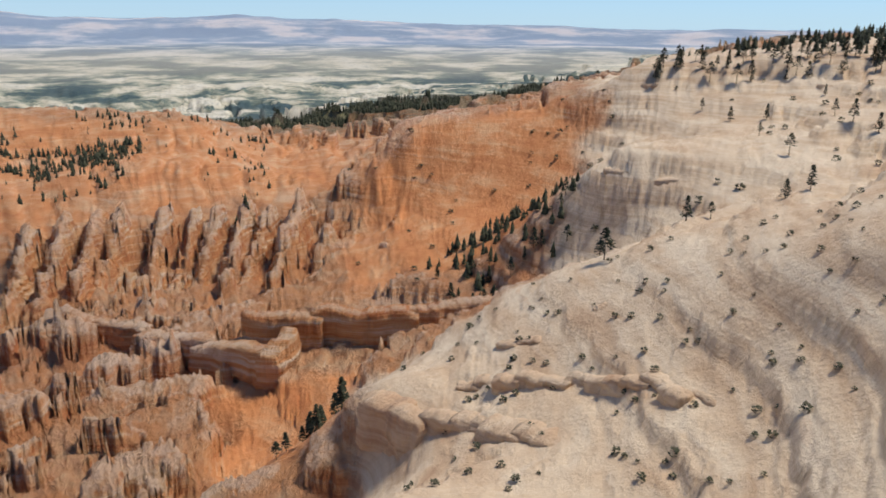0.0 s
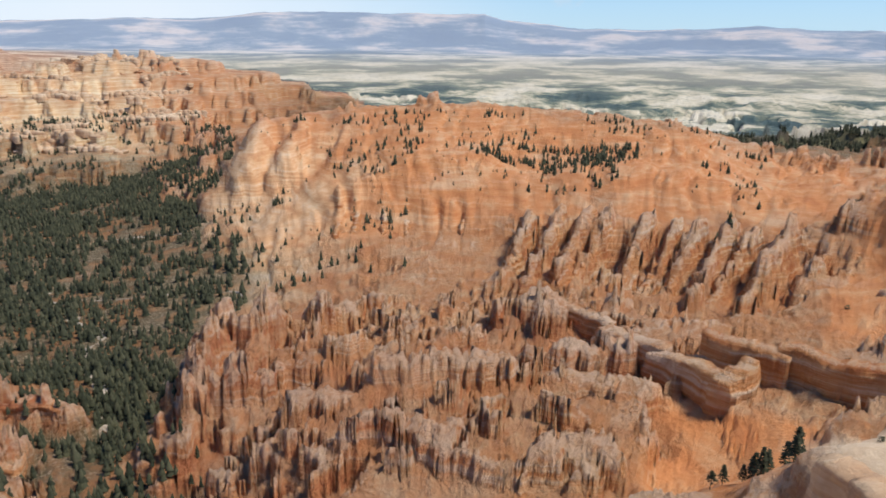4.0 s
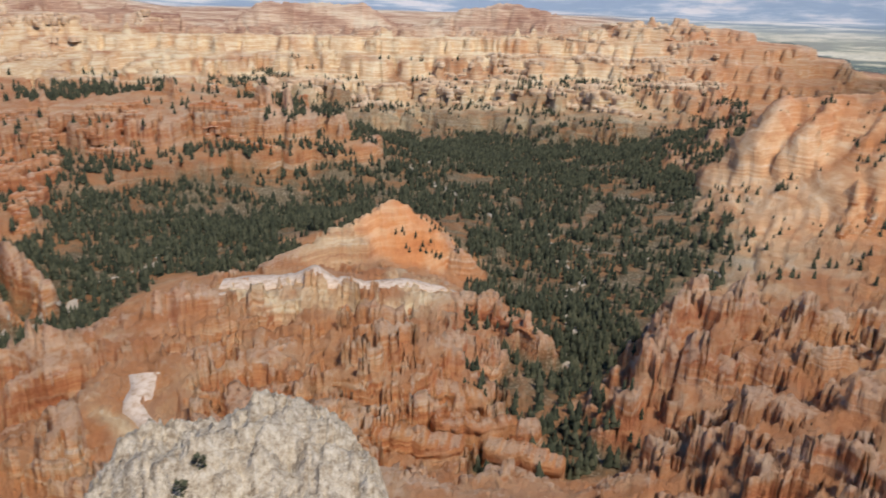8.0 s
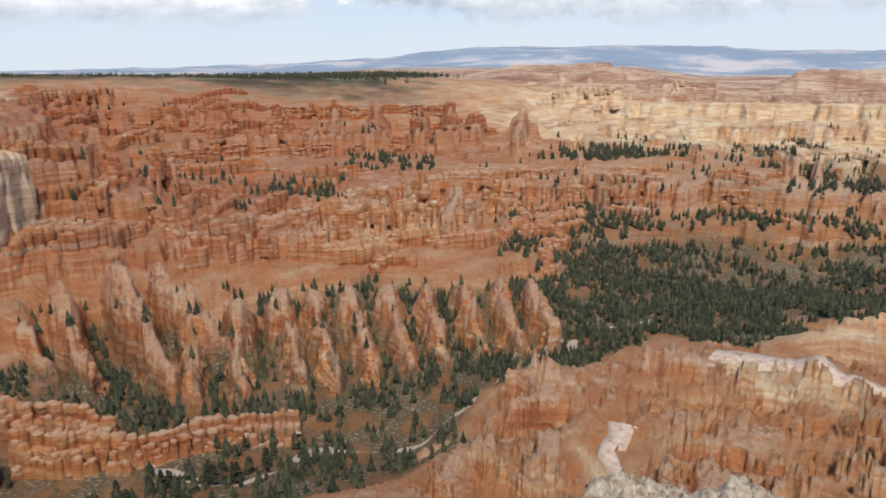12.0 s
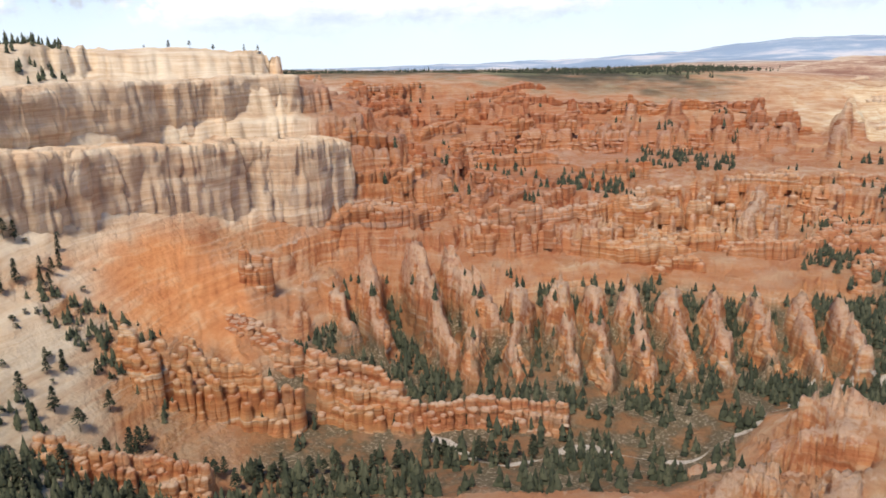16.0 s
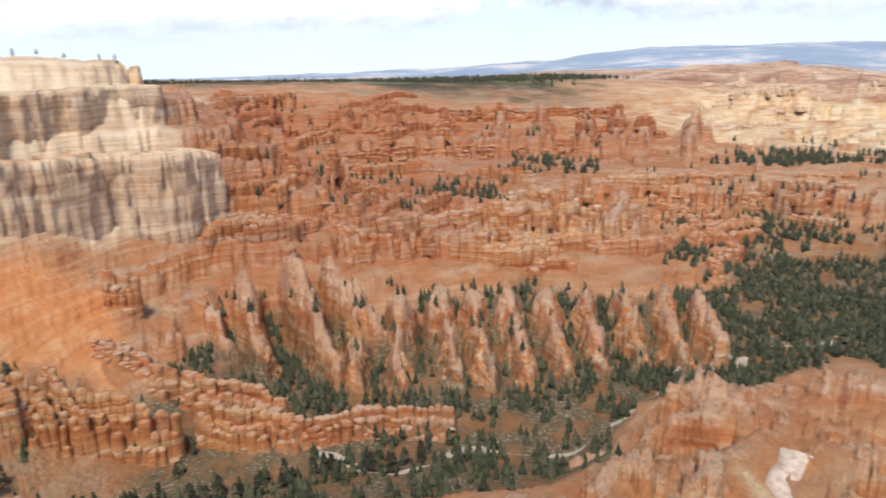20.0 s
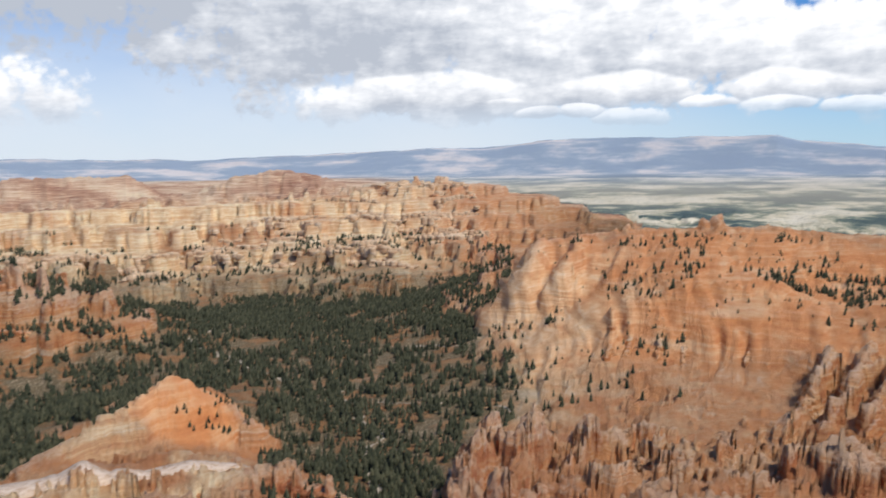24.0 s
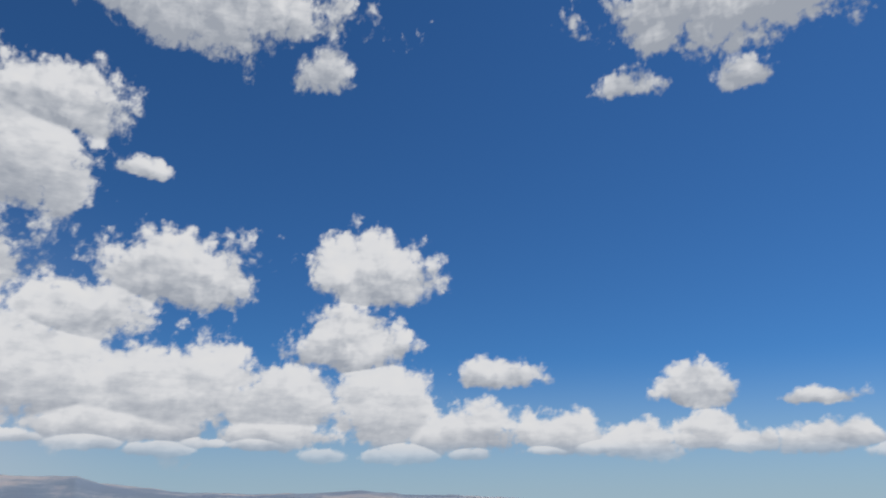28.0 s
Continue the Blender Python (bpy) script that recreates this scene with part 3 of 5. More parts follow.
    lump = (billows(x, y, 3.2, 3, 53) - 0.3) * 2.0 + (billows(x, y, 1.0, 2, 57) - 0.3) * 0.8 + (billows(x, y, 0.4, 2, 59) - 0.3) * 0.35
    knob = EYE - 20.3 + lump - 0.8 * away ** 2 - np.maximum(away - 0.92, 0) * 26
    return np.where(dist < 60, np.maximum(z, knob), z)


def grounds(places):
    xy = np.array(places, float)
    return height(xy[:, 0], xy[:, 1])


def ground_at(x, y):
    return float(height(np.array([float(x)]), np.array([float(y)]))[0])


# ---- materials ----
def material(name):
    m = bpy.data.materials.new(name)
    m.use_nodes = True
    return m, Graph(m.node_tree)


def finish(g, colour, rough, bump=None, strength=0.4, distance=1.0):
    shader = g.node("ShaderNodeBsdfPrincipled", {"Base Color": colour, "Roughness": rough})
    shader.inputs["Specular IOR Level"].default_value = 0.2
    if bump is not None:
        b = g.node("ShaderNodeBump", {"Height": bump, "Strength": strength, "Distance": distance})
        g.tree.links.new(b.outputs[0], shader.inputs["Normal"])
    g.node("ShaderNodeOutputMaterial", [shader.outputs[0]])


def rock_colour(g, place):
    """Banded orange limestone: beds by height, stains, pale caps on what lies flat."""
    xyz = g.node("ShaderNodeSeparateXYZ", [place])
    warp = g.noise(place, 0.012, 4.0)
    z = g.math("ADD", xyz.outputs[2], g.math("MULTIPLY", g.math("SUBTRACT", warp, 0.5), 12.0))
    thin = g.node("ShaderNodeCombineXYZ", [g.math("MULTIPLY", xyz.outputs[0], 0.012), g.math("MULTIPLY", xyz.outputs[1], 0.012), g.math("MULTIPLY", z, 0.30)]).outputs[0]
    beds = g.noise(thin, 1.0, 5.0, 0.65)
    wide = g.noise(g.node("ShaderNodeCombineXYZ", [0.0, 0.0, g.math("MULTIPLY", z, 0.05)]).outputs[0], 1.0, 2.0)
    tone = g.math("ADD", g.math("MULTIPLY", beds, 0.62), g.math("MULTIPLY", wide, 0.38))
    colour = g.ramp(tone, [(0.34, (0.38, 0.125, 0.052)), (0.43, (0.51, 0.20, 0.083)), (0.50, (0.61, 0.30, 0.135)), (0.55, (0.66, 0.42, 0.25)), (0.61, (0.74, 0.60, 0.47))])
    broad = g.noise(place, 0.0035, 3.0)
    colour = g.mix(g.math("MULTIPLY", g.step(broad, 0.48, 0.62), 0.35), colour, (0.43, 0.165, 0.105))
    stain = g.noise(place, 0.06, 6.0, 0.65)
    colour = g.mix(g.step(stain, 0.50, 0.72), colour, (0.56, 0.33, 0.20))
    dark = g.noise(g.node("ShaderNodeCombineXYZ", [g.math("MULTIPLY", xyz.outputs[0], 0.5), g.math("MULTIPLY", xyz.outputs[1], 0.5), g.math("MULTIPLY", xyz.outputs[2], 0.03)]).outputs[0], 1.0, 4.0)
    colour = g.mix(g.math("MULTIPLY", g.step(dark, 0.56, 0.72), 0.22), colour, (0.27, 0.10, 0.055))
    return colour, xyz, z, beds


rock, g = material("orange_rock")
place = g.node("ShaderNodeNewGeometry")
pos = place.outputs["Position"]
colour, xyz, bed_z, beds_n = rock_colour(g, pos)
up = g.node("ShaderNodeSeparateXYZ", [place.outputs["Normal"]]).outputs[2]
fine = g.noise(pos, 0.8, 6.0, 0.7)
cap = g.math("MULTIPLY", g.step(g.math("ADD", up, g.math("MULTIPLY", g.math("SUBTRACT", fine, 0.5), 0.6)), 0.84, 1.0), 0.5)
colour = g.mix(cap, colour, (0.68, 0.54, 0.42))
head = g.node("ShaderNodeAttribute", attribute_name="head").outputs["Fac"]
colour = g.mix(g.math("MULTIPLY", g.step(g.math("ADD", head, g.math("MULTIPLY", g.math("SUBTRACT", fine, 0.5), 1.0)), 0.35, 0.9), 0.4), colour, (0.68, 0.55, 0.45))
crack = g.noise(g.node("ShaderNodeCombineXYZ", [g.math("MULTIPLY", xyz.outputs[0], 0.3), g.math("MULTIPLY", xyz.outputs[1], 0.3), g.math("MULTIPLY", xyz.outputs[2], 0.06)]).outputs[0], 1.0, 6.0, 0.72)
# Amphitheatre side: redder rock, darkened further as painted cloud shade.
red_shaded_side = g.math("MULTIPLY", g.step(g.math("ADD", xyz.outputs[0], g.math("MULTIPLY", g.math("SUBTRACT", fine, 0.5), 400.0)), -380.0, -720.0), g.step(xyz.outputs[1], 120.0, 330.0))
colour = g.mix(g.math("MULTIPLY", red_shaded_side, 0.8), colour, g.mix(1.0, colour, (0.77, 0.61, 0.57), "MULTIPLY"))
bump = g.math("ADD", g.math("MULTIPLY", beds_n, 1.0), g.math("MULTIPLY", crack, 2.2))
finish(g, g.mix(1.0, colour, (1.11, 1.06, 0.95), "MULTIPLY"), 0.95, bump, 0.9, 2.6)

lime_rock, g = material("cream_limestone")
place = g.node("ShaderNodeNewGeometry")
pos = place.outputs["Position"]
_, xyz, bed_z, beds_n = rock_colour(g, pos)
blot = g.noise(pos, 0.05, 6.0, 0.65)
colour = g.ramp(g.math("ADD", g.math("MULTIPLY", beds_n, 0.65), g.math("MULTIPLY", blot, 0.35)),
                [(0.34, (0.47, 0.27, 0.15)), (0.43, (0.58, 0.38, 0.23)), (0.52, (0.66, 0.48, 0.31)), (0.62, (0.72, 0.57, 0.40))])
streak = g.noise(g.node("ShaderNodeCombineXYZ", [g.math("MULTIPLY", xyz.outputs[0], 0.15), g.math("MULTIPLY", xyz.outputs[1], 0.15), g.math("MULTIPLY", xyz.outputs[2], 0.012)]).outputs[0], 1.0, 5.0, 0.65)
colour = g.mix(g.math("MULTIPLY", g.step(streak, 0.52, 0.68), 0.4), colour, (0.33, 0.22, 0.14))
crack = g.noise(g.node("ShaderNodeCombineXYZ", [g.math("MULTIPLY", xyz.outputs[0], 0.4), g.math("MULTIPLY", xyz.outputs[1], 0.4), g.math("MULTIPLY", xyz.outputs[2], 0.1)]).outputs[0], 1.0, 6.0, 0.7)
finish(g, colour, 0.95, g.math("ADD", beds_n, g.math("MULTIPLY", crack, 1.2)), 0.8, 1.6)

earth, g = material("canyon_ground")
place = g.node("ShaderNodeNewGeometry")
pos = place.outputs["Position"]
colour, xyz, bed_z, beds_n = rock_colour(g, pos)
up = g.node("ShaderNodeSeparateXYZ", [place.outputs["Normal"]]).outputs[2]
mark = g.node("ShaderNodeAttribute", attribute_name="zone")
zone = g.node("ShaderNodeSeparateColor", [mark.outputs["Color"]])
pale_f, green_f, far_f = zone.outputs[0], zone.outputs[1], zone.outputs[2]
fine = g.noise(pos, 0.5, 6.0, 0.7)
mid = g.noise(pos, 0.035, 6.0, 0.65)
# Pale scree on flats; the lightening also paints in high sun.
talus = g.step(g.math("ADD", up, g.math("MULTIPLY", g.math("SUBTRACT", fine, 0.5), 0.5)), 0.62, 0.9)
colour = g.mix(g.math("MULTIPLY", talus, 0.55), colour, g.mix(g.step(mid, 0.42, 0.62), (0.55, 0.255, 0.12), (0.58, 0.38, 0.24)))
# Iron-stained steep faces, darkened also as painted shade against the flats.
face = g.step(g.math("ADD", up, g.math("MULTIPLY", g.math("SUBTRACT", fine, 0.5), 0.3)), 0.78, 0.5)
streak = g.noise(g.node("ShaderNodeCombineXYZ", [g.math("MULTIPLY", xyz.outputs[0], 0.12), g.math("MULTIPLY", xyz.outputs[1], 0.12), g.math("MULTIPLY", xyz.outputs[2], 0.015)]).outputs[0], 1.0, 5.0, 0.65)
colour = g.mix(g.math("MULTIPLY", g.math("MULTIPLY", face, g.step(streak, 0.38, 0.62)), 0.6), colour, (0.36, 0.115, 0.05))
# White cap rock, with crests also painted lighter to offset flat light.
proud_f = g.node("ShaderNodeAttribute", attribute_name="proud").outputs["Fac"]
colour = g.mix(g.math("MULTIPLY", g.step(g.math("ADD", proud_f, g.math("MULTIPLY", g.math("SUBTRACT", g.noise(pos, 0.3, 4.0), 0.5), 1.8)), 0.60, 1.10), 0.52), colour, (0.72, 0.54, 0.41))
bare_f = g.node("ShaderNodeAttribute", attribute_name="bare").outputs["Fac"]
colour = g.mix(g.math("MULTIPLY", bare_f, 0.8), colour, g.ramp(g.math("ADD", g.math("MULTIPLY", mid, 0.6), g.math("MULTIPLY", beds_n, 0.4)), [(0.35, (0.50, 0.175, 0.062)), (0.5, (0.62, 0.255, 0.095)), (0.62, (0.66, 0.37, 0.19))]))
# Same tint on the ground: red rock plus cloud shade put into the colour.
red_shaded_side = g.math("MULTIPLY", g.step(g.math("ADD", xyz.outputs[0], g.math("MULTIPLY", g.math("SUBTRACT", mid, 0.5), 400.0)), -380.0, -720.0), g.step(xyz.outputs[1], 120.0, 330.0))
colour = g.mix(g.math("MULTIPLY", red_shaded_side, 0.8), colour, g.mix(1.0, colour, (0.77, 0.61, 0.57), "MULTIPLY"))
lime = g.ramp(g.math("ADD", g.math("MULTIPLY", beds_n, 0.6), g.math("MULTIPLY", mid, 0.4)),
              [(0.32, (0.42, 0.27, 0.17)), (0.42, (0.55, 0.39, 0.26)), (0.51, (0.63, 0.49, 0.35)), (0.60, (0.69, 0.57, 0.43)), (0.72, (0.60, 0.39, 0.24))])
lime = g.mix(g.math("MULTIPLY", g.math("MULTIPLY", face, g.step(streak, 0.48, 0.66)), 0.55), lime, (0.34, 0.23, 0.14))
colour = g.mix(pale_f, colour, lime)
crumb = g.noise(pos, 2.2, 6.0, 0.7)
near_by = g.step(g.vec("LENGTH", g.vec("MULTIPLY", pos, (1.0, 1.0, 0.0))), 70.0, 45.0)
colour = g.mix(near_by, colour, g.ramp(crumb, [(0.36, (0.26, 0.20, 0.14)), (0.5, (0.46, 0.39, 0.31)), (0.64, (0.60, 0.53, 0.44))]))
# Cream beds, brightened so the far badlands look sunlit.
buff_sunlit = g.ramp(g.math("ADD", g.math("MULTIPLY", beds_n, 0.6), g.math("MULTIPLY", mid, 0.4)),
              [(0.32, (0.58, 0.32, 0.18)), (0.45, (0.74, 0.51, 0.30)), (0.56, (0.88, 0.73, 0.50)), (0.68, (0.88, 0.80, 0.65))])
colour = g.mix(g.math("MULTIPLY", mark.outputs["Alpha"], 0.85), colour, buff_sunlit)
off = g.math("MULTIPLY", g.vec("LENGTH", g.vec("MULTIPLY", pos, (1.0, 1.0, 0.0))), 0.001)
patch0 = g.noise(g.vec("MULTIPLY", pos, (1.0, 1.0, 0.2)), 0.004, 4.0, 0.6)
soil = g.mix(g.math("MULTIPLY", g.step(fine, 0.50, 0.62), g.step(mid, 0.42, 0.6)), g.mix(g.step(mid, 0.42, 0.58), (0.060, 0.064, 0.036), (0.13, 0.112, 0.068)), (0.48, 0.39, 0.28))
colour = g.mix(g.math("MULTIPLY", g.math("MULTIPLY", green_f, g.step(off, 1.6, 1.75)), 0.9), colour, g.mix(g.step(patch0, 0.5, 0.62), (0.035, 0.045, 0.030), (0.15, 0.17, 0.09)))
colour = g.mix(g.math("MULTIPLY", g.math("MULTIPLY", green_f, g.step(off, 1.75, 1.6)), g.math("ADD", 0.45, g.math("MULTIPLY", g.step(mid, 0.40, 0.55), 0.45))), colour, soil)
wide = g.noise(g.vec("MULTIPLY", pos, (1.0, 1.0, 0.2)), 0.0021, 7.0, 0.62)
patch = g.noise(g.vec("MULTIPLY", pos, (1.0, 1.0, 0.2)), 0.008, 5.0, 0.6)
bands = g.noise(g.node("ShaderNodeCombineXYZ", [g.math("MULTIPLY", g.math("ARCTAN2", xyz.outputs[0], xyz.outputs[1]), 9.0), g.math("MULTIPLY", off, 5.5), 0.0]).outputs[0], 1.0, 7.0, 0.62)
# Dark end of the ramp: vegetation, and cloud shadows painted into the colour.
valley = g.mix(g.math("MULTIPLY", g.step(patch, 0.5, 0.6), 0.25), g.ramp(bands, [(0.42, (0.08, 0.13, 0.15)), (0.465, (0.17, 0.23, 0.21)), (0.50, (0.42, 0.44, 0.36)), (0.535, (0.76, 0.71, 0.57)), (0.60, (0.90, 0.86, 0.76))]), (0.26, 0.29, 0.24))
# Haze put into the colour: the valley turns grey-blue with distance.
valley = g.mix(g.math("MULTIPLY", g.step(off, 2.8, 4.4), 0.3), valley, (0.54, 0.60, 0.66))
speck = g.noise(g.node("ShaderNodeCombineXYZ", [g.math("MULTIPLY", g.math("ARCTAN2", xyz.outputs[0], xyz.outputs[1]), 150.0), g.math("MULTIPLY", off, 40.0), 0.0]).outputs[0], 1.0, 3.0)
valley = g.mix(g.math("MULTIPLY", g.step(speck, 0.54, 0.66), 0.3), valley, (0.16, 0.20, 0.16))
valley = g.mix(g.math("MULTIPLY", g.math("MULTIPLY", g.step(off, 3.0, 3.5), g.step(off, 4.1, 3.7)), 0.4), valley, (0.68, 0.64, 0.55))
# Mountains: haze painted as a blue-grey tint, with pale cliff bands.
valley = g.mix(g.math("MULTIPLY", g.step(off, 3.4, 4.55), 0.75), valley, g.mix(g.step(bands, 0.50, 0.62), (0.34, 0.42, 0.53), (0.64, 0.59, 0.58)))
crack = g.noise(g.node("ShaderNodeCombineXYZ", [g.math("MULTIPLY", xyz.outputs[0], 0.3), g.math("MULTIPLY", xyz.outputs[1], 0.3), g.math("MULTIPLY", xyz.outputs[2], 0.06)]).outputs[0], 1.0, 6.0, 0.72)
bump = g.math("ADD", g.math("MULTIPLY", beds_n, 1.0), g.math("MULTIPLY", crack, 2.2))
bump = g.math("MULTIPLY", bump, g.math("SUBTRACT", 1.0, g.math("MAXIMUM", g.math("MULTIPLY", pale_f, 0.8), g.math("MULTIPLY", bare_f, 0.65))))
far_rock = g.math("MULTIPLY", g.step(off, 2.15, 2.6), 0.85)
colour = g.mix(far_rock, colour, g.ramp(g.math("ADD", g.math("MULTIPLY", bands, 0.6), g.math("MULTIPLY", beds_n, 0.4)), [(0.40, (0.30, 0.16, 0.12)), (0.48, (0.50, 0.32, 0.23)), (0.54, (0.66, 0.50, 0.37)), (0.62, (0.76, 0.66, 0.50))]))
near_c = g.mix(1.0, colour, (1.05, 1.03, 0.96), "MULTIPLY")
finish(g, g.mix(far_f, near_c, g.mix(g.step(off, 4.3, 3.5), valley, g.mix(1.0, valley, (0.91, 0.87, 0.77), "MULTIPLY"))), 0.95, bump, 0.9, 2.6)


# ---- ground ----
def sheet_mesh(name, pts, rows_n, cols_n, mat, closed=False):
    """A grid of points as one smooth mesh."""
    me = bpy.data.meshes.new(name)
    i = np.arange(rows_n - 1)[:, None] * cols_n
    j = np.arange(cols_n if closed else cols_n - 1)[None]
    j2 = (j + 1) % cols_n
    quads = np.stack([i + j, i + cols_n + j, i + cols_n + j2, i + j2], -1).reshape(-1, 4)
    me.vertices.add(len(pts))
    me.vertices.foreach_set("co", np.ascontiguousarray(pts, np.float32).ravel())
    me.loops.add(quads.size)
    me.loops.foreach_set("vertex_index", quads.astype(np.int32).ravel())
    me.polygons.add(len(quads))
    me.polygons.foreach_set("loop_start", np.arange(0, quads.size, 4, dtype=np.int32))
    me.update(calc_edges=True)
    me.polygons.foreach_set("use_smooth", np.ones(len(quads), bool))
    me.materials.append(mat)
    me.update()
    return me


def build_ground():
    spin = np.concatenate([np.arange(-116, 118.01, 0.14), np.arange(120, 244, 2.5)])
    probe = np.geomspace(0.9, 4950, 900)
    count = 600
    out = []
    for block in np.array_split(spin, 24):
        a = np.radians(block)[:, None]
        z = height(np.sin(a) * probe[None], np.cos(a) * probe[None])
        out.append(z)
    z = np.concatenate(out)
    # closer rings where the land stands steep
    seen = np.hypot(np.diff(z, axis=1), np.diff(probe)[None]) / probe[None, 1:] + 0.0062
    run = np.concatenate([np.zeros((len(spin), 1)), np.cumsum(seen, 1)], 1)
    kernel = np.ones(9) / 9
    pad = np.concatenate([run[-4:], run, run[:4]])
    run = np.stack([np.convolve(pad[:, k], kernel, "valid") for k in range(run.shape[1])], 1)
    rings = np.stack([np.interp(np.linspace(0, r_[-1], count), r_, probe) for r_ in run])
    rings[:, 0] = 0.01
    a = np.radians(spin)[:, None]
    x, y = np.sin(a) * rings, np.cos(a) * rings
    z = np.concatenate([height(p, q) for p, q in zip(np.array_split(x, 12), np.array_split(y, 12))])
    pts = np.stack([x, y, z], -1).transpose(1, 0, 2).reshape(-1, 3)
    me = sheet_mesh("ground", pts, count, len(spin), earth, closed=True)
    azim, dist = np.degrees(np.arctan2(pts[:, 0], pts[:, 1])), np.hypot(pts[:, 0], pts[:, 1])
    _, pale, green, cream = zones(azim, dist, pts[:, 2], pts[:, 0], pts[:, 1])
    flat = smooth(azim, 14, 20) * smooth(azim, 108, 97)
    far = np.where(azim < 36, smooth(dist, 2380, 2480), smooth(dist, 1950, 2150)) * flat + (1 - flat) * smooth(dist, 3600, 4300)
    data = np.ones((len(pts), 4), np.float32)
    data[:, 0], data[:, 1], data[:, 2], data[:, 3] = pale, green, far, cream
    attr = me.attributes.new("zone", "FLOAT_COLOR", "POINT")
    attr.data.foreach_set("color", data.ravel())
    # pale hard cap, plus painted crest light, on whatever stands above its surroundings
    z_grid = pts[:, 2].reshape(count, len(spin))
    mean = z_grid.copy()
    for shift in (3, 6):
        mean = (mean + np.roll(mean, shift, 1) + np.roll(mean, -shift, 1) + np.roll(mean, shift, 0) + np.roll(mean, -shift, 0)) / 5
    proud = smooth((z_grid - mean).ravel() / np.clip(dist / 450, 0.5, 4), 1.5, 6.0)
    pale_crest = me.attributes.new("proud", "FLOAT", "POINT")
    pale_crest.data.foreach_set("value", proud.astype(np.float32))
    loose = me.attributes.new("bare", "FLOAT", "POINT")
    loose.data.foreach_set("value", bare_slope(azim, dist, pts[:, 0], pts[:, 1]).astype(np.float32))
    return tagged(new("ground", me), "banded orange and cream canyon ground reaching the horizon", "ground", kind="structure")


build_ground()


# ---- rock fins and hoodoos ----
def wobble(x, size, seed):
    return grain(np.asarray(x, float) / size, np.zeros_like(np.asarray(x, float)) + seed * 3.7, seed)


def fin_sheet(length, tall_a, tall_b, thick, seed, tooth=0.3, flute=0.75):
    """An upright wall of rock of weathered columns, with its foot at z = 0 and its length along x."""
    nx, nz = int(np.clip(length / 0.9, 22, 76)), 17
    u = np.linspace(0, 1, nx)[None]
    x = (u - 0.5) * length
    col = np.abs(2 * wobble(x + 40, 5.2, seed) - 1) * 0.7 + np.abs(2 * wobble(x + 11, 2.3, seed + 1) - 1) * 0.3
    ends = np.clip(np.minimum(u, 1 - u) * length / (thick * 0.9), 0.02, 1) ** 0.5
    if flute < 0.5:
        ends = 0.8 + 0.2 * ends
    block = np.round(wobble(x + 5, 8.0, seed + 2) * 4) / 4
    tall = (tall_a + (tall_b - tall_a) * u) * (1 - tooth * 0.7 * (1 - col) - tooth * 0.7 * (1 - block)) * (0.72 + 0.28 * ends)
    half = np.concatenate([np.linspace(0, 1, nz)[:, None], np.linspace(1, 0, nz)[:, None]])
    sign = np.concatenate([-np.ones((nz, 1)), np.ones((nz, 1))])
    h = half ** 0.9
    z = h * tall
    beds = wobble(z * 1.0 + 100, 2.1, seed + 5) * 0.6 + wobble(z + 30, 5.0, seed + 6) * 0.4
    lean = grain(x / 6.0 + 0 * z, z / 7.0, seed + 8) - 0.5
    chip = grain(x / 1.7 + sign * 9, z / 1.3, seed + 9) - 0.5
    width = thick * 0.5 * ends * ((1.75 - 1.3 * h ** 0.85) if flute > 0.5 else (1.2 - 0.35 * h)) * (1.2 - flute + flute * np.abs(2 * grain(x / 5.5 + sign * 5.3 + 0 * z, z / 60.0, seed + 3) - 1) + 0.45 * (beds - 0.5))
    top = np.clip((h - 0.94) / 0.06, 0, 1)
    y = sign * width * (1 - (0.55 if flute > 0.5 else 0.12) * top) + lean * thick * 0.16 * h + chip * 0.9
    y = y + (wobble(x, 22.0, seed + 10) - 0.5) * thick * 0.7
    shut = np.clip(np.minimum(u, 1 - u) * (nx - 1), 0, 1)
    y = y * shut + (wobble(x, 22.0, seed + 10) - 0.5) * thick * 0.7 * (1 - shut)
    x = x + (chip * 0.8 * shut + lean * 0.5) * h + 0 * z
    z[0] -= 45
    z[-1] -= 45
    return np.stack([x, y, z], -1).reshape(-1, 3), 2 * nz, nx


